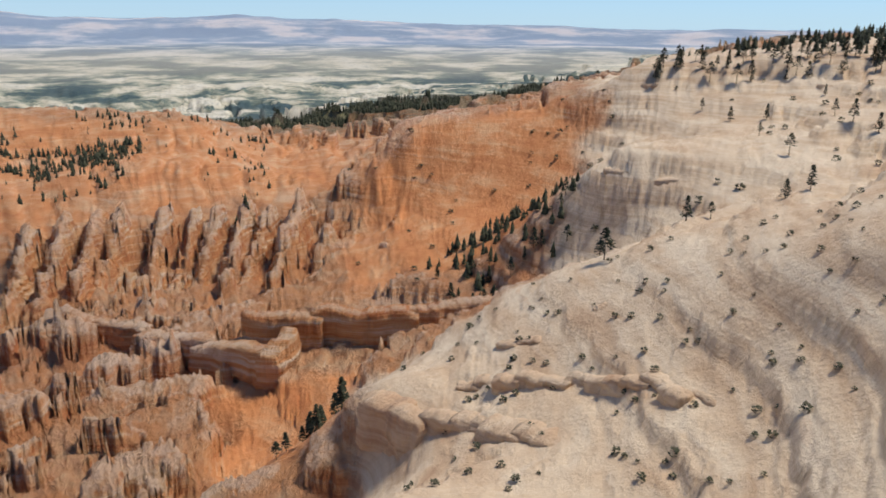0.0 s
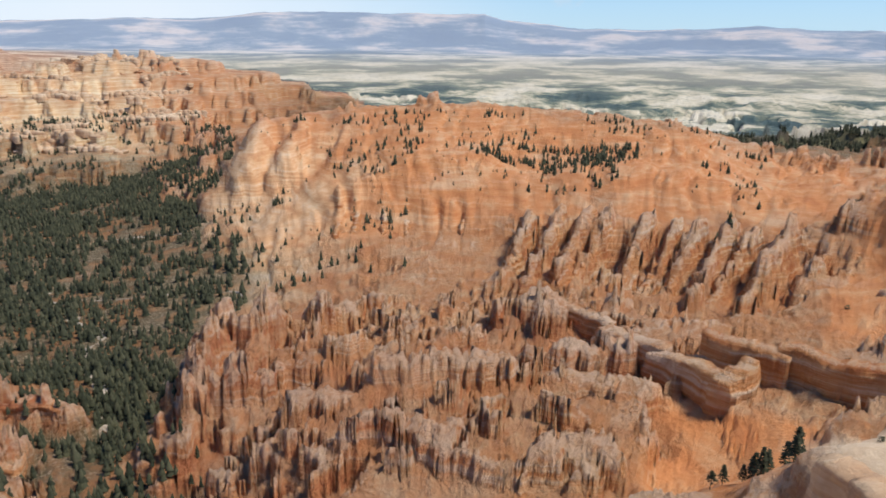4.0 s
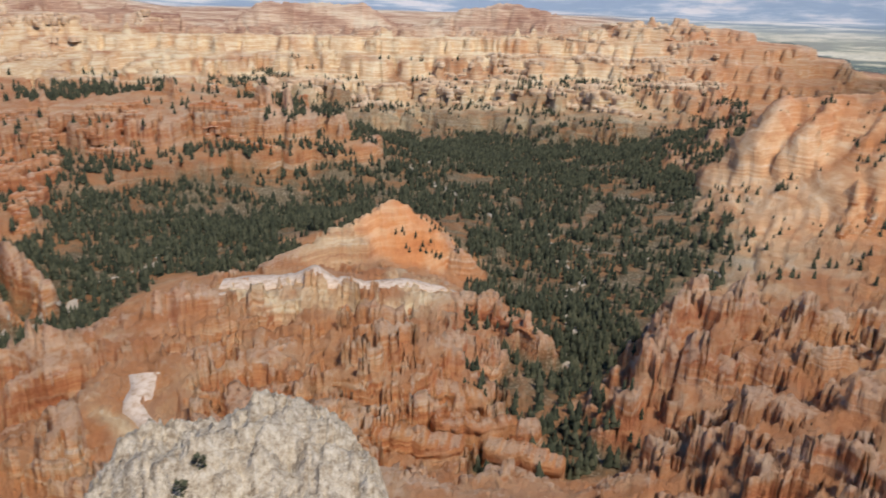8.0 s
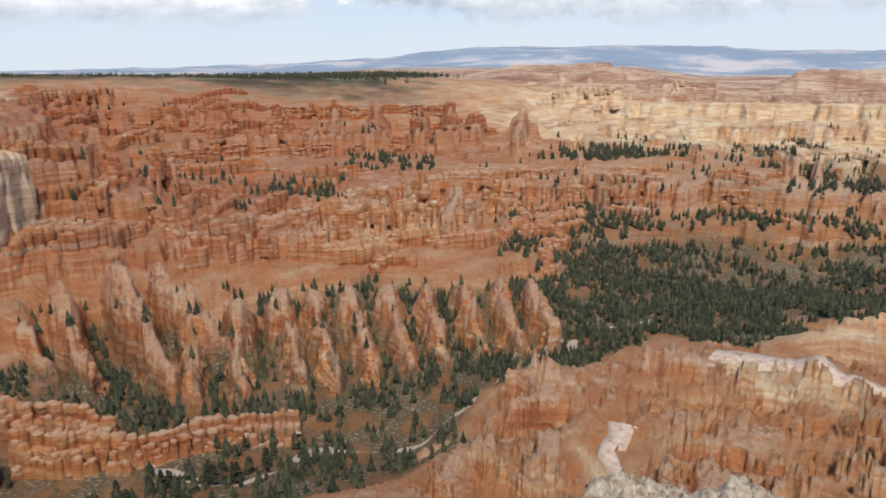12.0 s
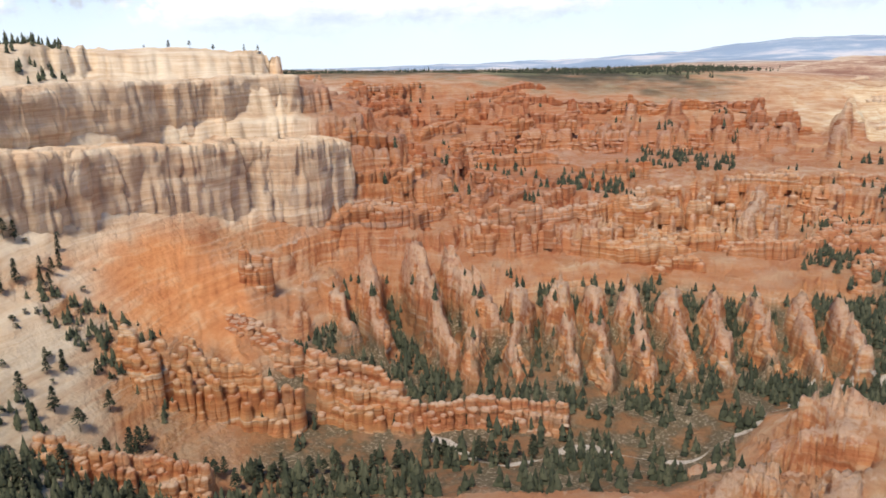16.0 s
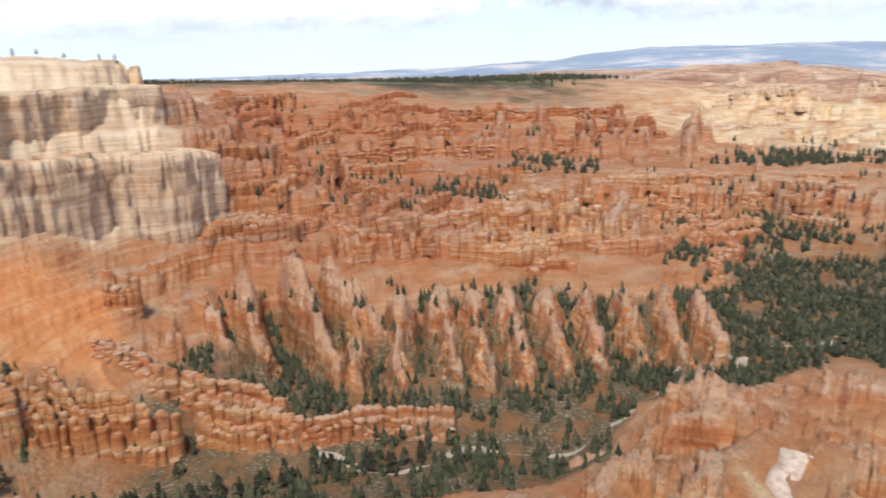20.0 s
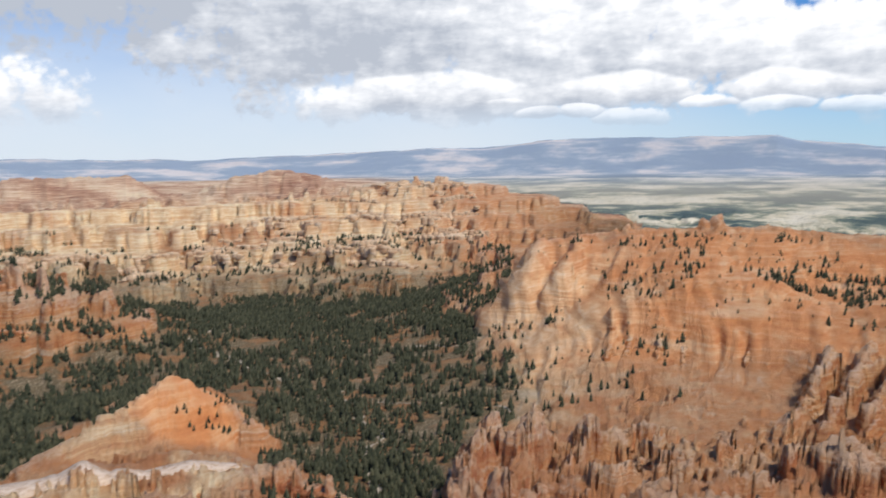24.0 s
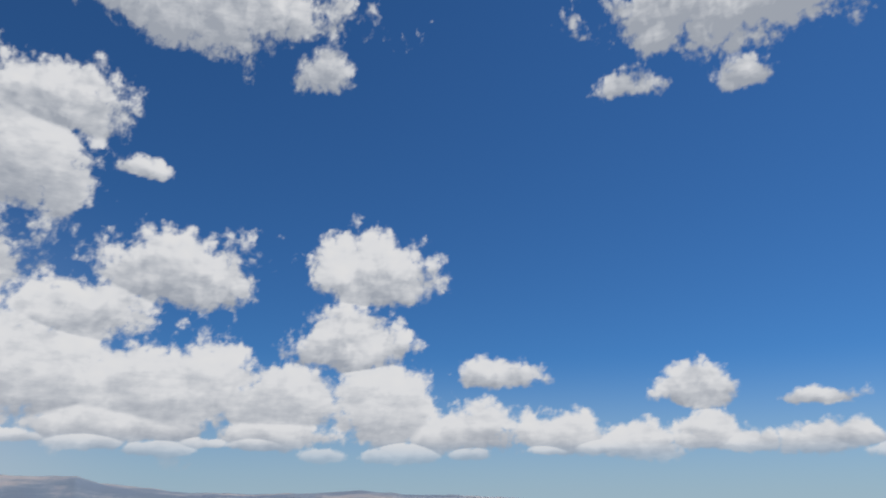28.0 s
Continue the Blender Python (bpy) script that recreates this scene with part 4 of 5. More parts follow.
def column_mesh(name, cx, cy, foot, top, rad, seed, mat, sides=7, levels=(0.0, 0.3, 0.55, 0.74, 0.88, 0.965, 1.0)):
    """Upright rock columns, notched by the beds that run through all of them, each with a weathered flat head."""
    r = np.random.default_rng(seed)
    n, h = len(cx), np.array(levels)
    tall = (top - foot)[:, None]
    step_ = np.clip(h[None] + r.normal(0, 0.022, (n, len(h))) * (h > 0) * (h < 0.93), 0, 1)
    zz = foot[:, None] + tall * step_
    below = tall * (1 - step_)
    bed = 0.6 * grain(zz / 2.4, 0 * zz + 7.3, 5) + 0.4 * grain(zz / 6.0, 0 * zz + 3.1, 6)
    wide = rad[:, None] * (0.84 + 0.055 * np.minimum(below / rad[:, None], 9)) * (1 + 0.34 * (bed - 0.5))
    wide[:, -1] *= 0.8
    a = (np.arange(sides) / sides * 2 * math.pi)[None, None] + r.uniform(0, 6.28, (n, 1, 1))
    lobe = r.uniform(0.8, 1.22, (n, 1, sides)) * r.uniform(0.88, 1.12, (n, len(h), sides))
    lean_x, lean_y = r.normal(0, 0.2, (2, n, 1)) * rad[None, :, None] * step_[None]
    px = (cx[:, None] + lean_x)[..., None] + wide[..., None] * lobe * np.cos(a)
    py = (cy[:, None] + lean_y)[..., None] + wide[..., None] * lobe * np.sin(a)
    pz = zz[..., None] + 0 * px + r.normal(0, 0.10, px.shape) * rad[:, None, None] * (h > 0)[None, :, None]
    rings = np.stack([px, py, pz], -1).reshape(n, -1, 3)
    tips = np.stack([cx + lean_x[:, -1], cy + lean_y[:, -1], top + 0.10 * rad], -1)[:, None]
    pts = np.concatenate([rings, tips], 1)
    per = pts.shape[1]
    i_, k_ = np.meshgrid(np.arange(len(h) - 1), np.arange(sides), indexing="ij")
    k2 = (k_ + 1) % sides
    quad = np.stack([i_ * sides + k_, i_ * sides + k2, (i_ + 1) * sides + k2, (i_ + 1) * sides + k_], -1).reshape(-1, 4)
    rim = (len(h) - 1) * sides
    tri = np.stack([rim + np.arange(sides), rim + (np.arange(sides) + 1) % sides, np.full(sides, per - 1)], -1)
    base_i = (np.arange(n) * per)[:, None, None]
    quads, tris = (quad[None] + base_i).reshape(-1, 4), (tri[None] + base_i).reshape(-1, 3)
    me = bpy.data.meshes.new(name)
    me.vertices.add(n * per)
    me.vertices.foreach_set("co", pts.astype(np.float32).ravel())
    me.loops.add(quads.size + tris.size)
    me.loops.foreach_set("vertex_index", np.concatenate([quads.ravel(), tris.ravel()]).astype(np.int32))
    me.polygons.add(len(quads) + len(tris))
    me.polygons.foreach_set("loop_start", np.concatenate([np.arange(0, quads.size, 4), quads.size + np.arange(0, tris.size, 3)]).astype(np.int32))
    me.update(calc_edges=True)
    me.polygons.foreach_set("use_smooth", np.ones(len(quads) + len(tris), bool))
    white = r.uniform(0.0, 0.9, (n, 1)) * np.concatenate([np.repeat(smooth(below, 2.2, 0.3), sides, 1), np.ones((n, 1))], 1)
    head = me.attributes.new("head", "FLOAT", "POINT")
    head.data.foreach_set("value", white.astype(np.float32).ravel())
    me.materials.append(mat)
    return me


def fin_columns(pa, pb, thick, seed, tooth, lie, spacing):
    """Places, feet, heads and radii of the columns of one fin: a crest row and lower rows down its flanks."""
    r = np.random.default_rng(seed)
    run_ = pb - pa
    length = float(np.hypot(run_[0], run_[1]))
    ux, uy = run_[0] / (length + 1e-6), run_[1] / (length + 1e-6)
    xs, ys, tops, drops, rads = [], [], [], [], []
    for row, fall in ((0.0, 0.0), (-0.34, 0.3), (0.34, 0.3), (-0.66, 0.66), (0.66, 0.66)):
        over = thick * 0.25 * (1 - abs(row))
        n = max(3, int((length + 2 * over) / spacing))
        s_ = np.linspace(-over, length + over, n) + r.uniform(-0.22, 0.22, n) * spacing
        off = row * thick + r.normal(0, 0.07, n) * thick + (wobble(s_, 20.0, seed) - 0.5) * thick * 0.8
        xs.append(pa[0] + ux * s_ - uy * off)
        ys.append(pa[1] + uy * s_ + ux * off)
        tops.append(pa[2] + run_[2] * np.clip(s_ / (length + 1e-6), 0, 1))
        bites = np.round(wobble(s_ + 5, 2.6 * spacing, seed + 2) * 4) / 4
        drops.append(fall * r.uniform(0.6, 1.3, n) + tooth * (0.85 * (1 - bites) + 0.10 * r.random(n)))
        rads.append(spacing * r.uniform(0.62, 1.15, n))
    xs, ys, tops, drops, rads = (np.concatenate(v) for v in (xs, ys, tops, drops, rads))
    ground_z = lie(xs, ys)
    tall = np.maximum(tops - ground_z, 4.0)
    heads = tops - np.minimum(drops, 1.0) * np.minimum(tall, 34.0)
    keep = (heads > ground_z + 0.6) & (drops < 1.05)
    return xs[keep], ys[keep], ground_z[keep] - 4.0, heads[keep], rads[keep]


def fin_between(a, b, thick, seed, label, name="rock_fin", sunk=4.0, group="weathered rock fins", tooth=0.3, mat=None, flute=0.0):
    """A fin whose crest runs between two places, each given as azimuth, elevation, distance."""
    pa, pb = np.array(spot(*a)), np.array(spot(*b))
    mid_ = (pa + pb) / 2
    run_ = pb - pa
    if flute or mat is lime_rock:
        away = np.array([-run_[1], run_[0]]) / (np.hypot(run_[0], run_[1]) + 1e-6) * thick * 0.8
        ways = list(grounds([(pa + run_ * k)[:2] + away * q for k in (0.0, 0.25, 0.5, 0.75, 1.0) for q in (-1, 0, 1)]))
        foot = min(ways + [pa[2] - 9, pb[2] - 9]) - sunk
        length = float(np.hypot(run_[0], run_[1])) + thick * 0.6
        pts, r_, c_ = fin_sheet(length, pa[2] - foot, pb[2] - foot, thick, seed, tooth, flute or 0.25)
        ob = new(name, sheet_mesh(name, pts, r_, c_, mat or rock))
        ob.matrix_basis = pose(mid_[0], mid_[1], foot, 0, 0, math.degrees(math.atan2(run_[1], run_[0])))
        return tagged(ob, label, "rock fin", group)
    far = mid_[:2] @ mid_[:2] > 650 ** 2
    cx, cy, foot, head, rad = fin_columns(pa, pb, thick, seed, tooth, height, max(2.3, thick * 0.3))
    if len(cx) < 3:
        return None
    low_z = float(foot.min())
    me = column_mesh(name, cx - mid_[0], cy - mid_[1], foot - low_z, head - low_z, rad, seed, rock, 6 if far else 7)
    ob = new(name, me)
    ob.matrix_basis = pose(mid_[0], mid_[1], low_z)
    return tagged(ob, label, "rock fin", group)


ORANGE_FIN = "orange banded limestone fin with a crenellated crest"
PALE_FIN = "orange rock fin with a whitish weathered crest"
# the long low fins beside the wash, and the stubs under the cliff
WALLS = [(-68, -23.9, 425, -61, -25.4, 412), (-61, -25.7, 410, -48.3, -25.9, 402), (-76, -17.9, 520, -69, -21.5, 470), (-69, -21.6, 468, -62, -23.9, 440),
         (-89.3, -24.3, 362, -84, -26.6, 352), (-84.5, -26.4, 352, -78.4, -28.3, 342), (-82.4, -17.9, 440, -81.2, -20.5, 420), (-80.2, -19.0, 438, -79.2, -21.5, 418),
         (-78.2, -19.4, 440, -76.6, -22.0, 420), (-73.4, -13.2, 565, -72.2, -13.9, 560), (-95.6, -26.6, 330, -94.2, -26.8, 328), (-75.8, -20.8, 430, -70.6, -23.8, 415)]
for k, v in enumerate(WALLS):
    fin_between(v[:3], v[3:], (13, 12, 14, 14, 10, 10, 12, 11, 11, 12, 8, 13)[k], 400 + 13 * k, ORANGE_FIN if k < 4 else PALE_FIN, tooth=0.26)
# wall above the orange bowl, and its broken corner
BOWL = [(84, -20.4, 345, 77, -21.2, 340), (77, -21.2, 340, 69, -20.9, 345), (69, -21.0, 345, 63.5, -20.9, 350), (66.5, -22.2, 330, 64.8, -24.0, 312), (64.8, -23.6, 318, 60.0, -22.8, 345),
        (60, -22.2, 350, 55.5, -21.6, 380), (55.5, -20.9, 385, 50.0, -19.6, 425), (77.0, -7.4, 632, 80.5, -6.9, 640)]
for k, v in enumerate(BOWL):
    fin_between(v[:3], v[3:], 13, 700 + 13 * k, "bright orange rock wall with level ledges above a bare slope", tooth=0.1, flute=0.3)
# steps of the middle ridge
STEPS = [(6.0, -22.2, 425, 12.8, -25.2, 398), (-12, -22.6, 425, -3, -23.2, 418), (-3, -23.2, 416, 6, -22.8, 420), (-20, -23.6, 412, -12, -23.4, 415), (-28.9, -23.6, 405, -24, -24.6, 398),
         (-24, -25.0, 380, -15, -26.0, 372), (-15, -25.6, 375, -7, -26.2, 368), (-7, -25.8, 372, 2, -26.4, 365), (2, -26.0, 372, 8.5, -27.8, 362), (-18, -28.6, 325, -10, -29.0, 322),
         (-10, -29.2, 318, -2, -29.0, 322), (0, -29.4, 318, 7, -29.6, 322), (4, -31.8, 292, 10.5, -31.4, 300), (9, -33.2, 285, 14.6, -34.2, 280), (-1, -32.6, 280, 5, -33.6, 275),
         (-30, -28.5, 350, -24, -29.6, 330), (-28, -31.6, 300, -22.5, -31.8, 298), (-37, -29.6, 355, -33, -29.0, 360)]
for k, v in enumerate(STEPS):
    fin_between(v[:3], v[3:], 12 + 4 * (k % 3), 1500 + 13 * k, ORANGE_FIN if k % 2 else "orange rock step with a pale flat cap", tooth=0.22, flute=0.45)

for k, v in enumerate(SPURS):
    fin_between((v[0], v[1] + 0.5, v[2]), (v[3], v[4] + 0.6, v[5]), 14, 8000 + 17 * k, "orange columned spur with pale eroded crest", tooth=0.34, group="columned spurs above the wash", flute=0.8)
for k, (p, q, _) in enumerate(RIBS[len(SPURS):len(SPURS) + 24]):
    fin_between((p[0], p[1] + 0.2, p[2]), (q[0], q[1] + 0.5, q[2]), 13, 8400 + 17 * k, "orange columned spur with whitish blocks on its crest", tooth=0.36, group="columned spurs below the butte", flute=0.8)
# pale ledges on the near slope: a broken shelf, a scalloped band, a low bluff
def run_of_walls(stops, thick, seed, label, mat, sunk, tooth, group, split=2, gap=0.0):
    """A line of walls through the given stops, broken into blocks."""
    n = 0
    for p, q in zip(stops, stops[1:]):
        p, q = np.array(p, float), np.array(q, float)
        for k in range(split):
            lo_, hi_ = (k + gap * random.random()) / split, (k + 1 - gap * random.random()) / split
            jig = np.array([0, random.uniform(-0.12, 0.12), random.uniform(-0.012, 0.012) * p[2]])
            fin_between(tuple(p + (q - p) * lo_ + jig), tuple(p + (q - p) * hi_ + jig), thick * random.uniform(0.8, 1.25), seed + 7 * n, label, sunk=sunk, tooth=tooth, group=group, mat=mat)
            n += 1


def on_ground(azim, dist, lift):
    x, y = spot(azim, 0, dist)[:2]
    return (azim, math.degrees(math.atan2(ground_at(x, y) + lift - EYE, dist)), dist)


LEDGE = "cream limestone ledge with a broken, undercut edge"
run_of_walls([on_ground(84, 228, 1.5), on_ground(88, 222, 1.6), on_ground(92, 226, 1.4), on_ground(95, 234, 1.0)], 5, 3000, LEDGE, lime_rock, 1.0, 0.12, "ledges of the pale slope", 2, 0.25)
run_of_walls([on_ground(81, 205, 3.2), on_ground(86, 200, 3.8), on_ground(92, 190, 3.6), on_ground(97, 182, 3.4), on_ground(102, 168, 3.0)], 6, 3100, LEDGE, lime_rock, 1.0, 0.16, "ledges of the pale slope", 3, 0.2)
run_of_walls([on_ground(73.6, 203, 8.0), on_ground(78, 190, 6.5), on_ground(84, 178, 4.5), on_ground(90, 168, 3.0)], 10, 3200, "low cream limestone bluff with upright joints", lime_rock, 3.0, 0.14, "ledges of the pale slope", 2, 0.1)
run_of_walls([(92.2, -10.0, 384), (96, -10.5, 382), (100, -10.6, 384)], 10, 3300, "cream limestone cliff below a rounded shoulder", lime_rock, 9, 0.08, "pale cliffs", 1)
run_of_walls([(91, -4.2, 618), (96, -3.6, 612), (102, -3.5, 600), (110, -3.4, 575)], 14, 3400, "cream limestone cliff under the pine-topped mesa", lime_rock, 14, 0.1, "pale cliffs", 2, 0.15)
# the great pale wall: upper and lower tiers
run_of_walls([(-110, -1.3, 452), (-101, -1.3, 496), (-93.5, -1.2, 532), (-86, -0.8, 606), (-77, -0.7, 704), (-70.6, -0.7, 770)], 24, 3500, "cream limestone rim cliff with dark water streaks", lime_rock, 26, 0.03, "tiers of the pale wall", 2, -0.6)
run_of_walls([(-108, -4.3, 440), (-100, -4.4, 480), (-91, -4.6, 528), (-84, -4.8, 582), (-76, -5.0, 640), (-67.4, -5.2, 694)], 30, 3600, "tall cream and tan cliff of upright columns", lime_rock, 42, 0.05, "tiers of the pale wall", 2, -0.6)
# red cliff lines of the far amphitheatre, the far ridge and the butte
RED = "dark red fluted cliff in the far amphitheatre"
run_of_walls([(-66, -2.9, 1480), (-58, -3.0, 1500), (-50, -3.2, 1540), (-42, -3.4, 1600), (-35, -3.3, 1700)], 34, 3700, RED, rock, 22, 0.16, "red cliffs", 3, 0.2)
run_of_walls([(-64, -5.6, 1160), (-56, -6.0, 1180), (-47, -6.0, 1210), (-38, -6.3, 1230)], 26, 3800, RED, rock, 14, 0.24, "red cliffs", 3, 0.3)
run_of_walls([(-66, -9.0, 880), (-58, -9.2, 900), (-49, -9.6, 910), (-40, -9.4, 960), (-32, -9.8, 960)], 22, 3900, "red rock wall with a toothed crest", rock, 12, 0.3, "red cliffs", 3, 0.3)
run_of_walls([(-66, -11.6, 730), (-58, -11.8, 745), (-50, -12.4, 745), (-42, -12.8, 735), (-33, -13.4, 740)], 18, 4000, "orange rock wall with a toothed crest", rock, 10, 0.3, "red cliffs", 3, 0.3)
run_of_walls([(-33, -9.0, 960), (-24, -9.2, 955), (-15, -9.2, 950), (-9, -9.4, 940)], 22, 4100, "reddish cliff along the far ridge", rock, 14, 0.24, "cliffs of the far ridge", 3, 0.25)
run_of_walls([(16, -3.1, 2180), (20, -2.6, 2170), (24, -3.6, 2120)], 50, 4500, "dark red cliff of the distant butte", rock, 20, 0.1, "distant cliffs", 2, 0.1)

def hoodoos(name, label, count, a0, a1, d0, d1, size, tall, thick, turn, seed, tooth=0.5, steep=0.2, chance=None, mat=None):
    """Curtains of rock columns past counting, each following the lie of the slope, as one mesh."""
    r = np.random.default_rng(seed)
    azim, dist = r.uniform(a0, a1, count), np.exp(r.uniform(math.log(d0), math.log(d1), count))
    x, y = np.sin(np.radians(azim)) * dist, np.cos(np.radians(azim)) * dist
    z = height(x, y)
    bad, _, _, _ = zones(azim, dist, z, x, y)
    bad = bad * (1 - bare_slope(azim, dist, x, y))
    def broad(p, q):
        return base_height(np.degrees(np.arctan2(p, q)), np.hypot(p, q))
    gx, gy = (broad(x + 20, y) - broad(x - 20, y)) / 40, (broad(x, y + 20) - broad(x, y - 20)) / 40
    keep = (r.random(count) < bad * (1 if chance is None else chance(azim, dist, z, x, y))) & (np.hypot(gx, gy) > steep)
    x, y, gx, gy = x[keep][:, None], y[keep][:, None], gx[keep][:, None], gy[keep][:, None]
    n = len(x)
    k_size = r.uniform(0.6, 1.3, (n, 1))
    long_, high, wide = r.uniform(*size, (n, 1)), r.uniform(*tall, (n, 1)), thick * k_size
    way = np.arctan2(gy, gx) + math.radians(turn) + r.normal(0, 0.22, (n, 1))
    gap = thick * 0.5
    cols = np.maximum(3, (long_[:, 0] / gap).astype(int))
    own = np.repeat(np.arange(n), cols)
    u = (np.arange(len(own)) - np.repeat(np.cumsum(cols) - cols, cols) + r.uniform(0.2, 0.8, len(own))) / cols[own] - 0.5
    xs, ys, tops, rads = [], [], [], []
    for row, share in ((0.0, 1.0), (0.55, 0.55)):
        s_ = u * long_[own, 0] + own * 37.0
        off = (np.sin(u * 5 + own) * 0.07 * long_[own, 0] + r.normal(0, 0.16, len(own)) * wide[own, 0] - row * wide[own, 0])
        w_ = way[own, 0]
        xs.append(x[own, 0] + np.cos(w_) * u * long_[own, 0] - np.sin(w_) * off)
        ys.append(y[own, 0] + np.sin(w_) * u * long_[own, 0] + np.cos(w_) * off)
        bites = np.round(grain(s_ / (2.5 * gap), s_ * 0 + 3.3, seed) * 4) / 4
        tops.append(share * high[own, 0] * np.clip((0.5 - np.abs(u)) * 5, 0.15, 1) ** 0.5 * (1 - tooth * (1 - bites) - 0.1 * tooth * r.random(len(own))))
        rads.append(gap * r.uniform(0.65, 1.2, len(own)))
    xs, ys, tops, rads = (np.concatenate(v) for v in (xs, ys, tops, rads))
    foot = height(xs, ys)
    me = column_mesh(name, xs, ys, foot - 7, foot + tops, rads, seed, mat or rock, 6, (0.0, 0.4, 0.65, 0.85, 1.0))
    return tagged(new(name, me), label, "rock columns", kind="stuff")


hoodoos("column_curtain", "tiers of dark red fluted columns in the far amphitheatre", 60, -64, -30, 1050, 1600, (70, 150), (12, 22), 13, 90, 101, 0.15, 0.08)
hoodoos("column_curtain", "tiers of orange and red rock columns", 60, -66, -26, 660, 1000, (40, 100), (10, 20), 11, 90, 102, 0.2, 0.05)
hoodoos("column_curtain", "red columns along the far ridge", 60, -34, -6, 850, 1300, (25, 70), (6, 13), 9, 90, 104, 0.25)
hoodoos("column_curtain", "cream cliff bands of the distant badlands", 110, -30, 24, 1450, 2600, (60, 200), (6, 14), 20, 90, 110, 0.15, 0.1, None, lime_rock)

# ---- dry washes on the canyon floor ----
gravel, g = material("pale_gravel")
pos = g.node("ShaderNodeNewGeometry").outputs["Position"]
finish(g, g.ramp(g.noise(pos, 0.7, 6.0, 0.7), [(0.35, (0.24, 0.19, 0.14)), (0.5, (0.42, 0.35, 0.27)), (0.66, (0.56, 0.49, 0.40))]), 0.95, g.noise(pos, 1.5, 4.0), 0.5, 0.4)


def wash(stops, width, seed, free=False, mat=None, name="dry_wash", label="pale gravel bed of a dry wash through the pines", category="wash", lift=0.35):
    pts = np.array([spot(a_, 0, d_)[:2] for a_, d_ in stops])
    run_ = np.concatenate([[0], np.cumsum(np.hypot(*np.diff(pts, axis=0).T))])
    s_ = np.arange(0, run_[-1], 3.0)
    x, y = np.interp(s_, run_, pts[:, 0]), np.interp(s_, run_, pts[:, 1])
    nx, ny = np.gradient(y), -np.gradient(x)
    size = np.hypot(nx, ny) + 1e-9
    nx, ny = nx / size, ny / size
    bendy = ((wobble(s_, 45, seed) - 0.5) * 34 + (wobble(s_, 15, seed + 1) - 0.5) * 9) * (0.25 if free else 1.0)
    wide = width * (0.45 + 0.8 * wobble(s_, 14, seed + 2) if free else np.clip(1.6 * wobble(s_, 14, seed + 2) - 0.35, 0.02, 1.2)) * (1.0 if free else 0.05 + 0.95 * smooth(height(x + nx * bendy, y + ny * bendy), 13, 8))
    rows_ = []
    if free:
        across = np.stack([height(x + nx * (bendy + wide * k), y + ny * (bendy + wide * k)) for k in np.linspace(-0.5, 0.5, 5)])
        top = np.convolve(np.pad(across.max(0), 2, "edge"), np.ones(5) / 5, "valid") + lift
        for k, fall in ((-0.62, 7.0), (-0.5, 0.5), (0.0, 0.0), (0.5, 0.5), (0.62, 7.0)):
            jag = 1 + 0.5 * (wobble(s_, 6, seed + 5) - 0.5)
            rows_.append(np.stack([x + nx * (bendy + wide * k * jag), y + ny * (bendy + wide * k * jag), top - fall], -1))
    for k in () if free else np.linspace(-0.5, 0.5, 5):
        px_, py_ = x + nx * (bendy + wide * k), y + ny * (bendy + wide * k)
        rows_.append(np.stack([px_, py_, height(px_, py_) + lift - 0.5 * abs(k)], -1))
    me = sheet_mesh(name, np.stack(rows_).reshape(-1, 3), 5, len(s_), mat or gravel)
    return tagged(new(name, me), label, category, kind="structure")


wash([(17, 290), (15, 370), (14.5, 470), (15, 600), (11, 690), (5.5, 790), (2, 930), (4, 1100)], 10.0, 31)
wash([(-60, 378), (-50, 368), (-38, 390), (-31, 450), (-27, 505), (-18, 640), (-8, 770)], 11.0, 37)
wash([(27, 600), (22, 640), (15, 640)], 4.0, 43)
wash([(26, 800), (16, 850), (8, 880)], 4.0, 47)

chalk, g = material("white_limestone")
pos = g.node("ShaderNodeNewGeometry").outputs["Position"]
finish(g, g.ramp(g.noise(pos, 0.25, 6.0, 0.7), [(0.35, (0.44, 0.30, 0.20)), (0.5, (0.60, 0.47, 0.36)), (0.66, (0.68, 0.57, 0.46))]), 0.95, g.noise(pos, 0.8, 5.0), 0.6, 0.8)
BENCH = dict(free=True, mat=chalk, name="white_bench", label="white limestone bench capping the orange ridge", category="rock bench", lift=0.4)
wash([(-14, 452), (-7, 444), (0, 441), (5.5, 436)], 17, 61, **BENCH)
wash([(-18, 437), (-13, 434)], 9, 63, **BENCH)
wash([(-20.5, 338), (-21.5, 312), (-20.0, 292), (-22.5, 276)], 12, 65, **BENCH)

# ---- trees and shrubs ----
needles, g = material("pine_needles")
pos = g.node("ShaderNodeNewGeometry")
shade = g.math("ADD", g.math("MULTIPLY", pos.outputs["Random Per Island"], 0.6), g.math("MULTIPLY", g.noise(pos.outputs["Position"], 0.9, 3.0), 0.5))
finish(g, g.ramp(shade, [(0.15, (0.020, 0.025, 0.015)), (0.5, (0.044, 0.049, 0.028)), (0.85, (0.088, 0.088, 0.050))]), 0.9)
bark, g = material("pine_bark")
pos = g.node("ShaderNodeNewGeometry").outputs["Position"]
finish(g, g.ramp(g.noise(pos, 3.0, 5.0), [(0.3, (0.07, 0.045, 0.03)), (0.7, (0.17, 0.11, 0.075))]), 0.95)
brush, g = material("shrub_leaves")
pos = g.node("ShaderNodeNewGeometry")
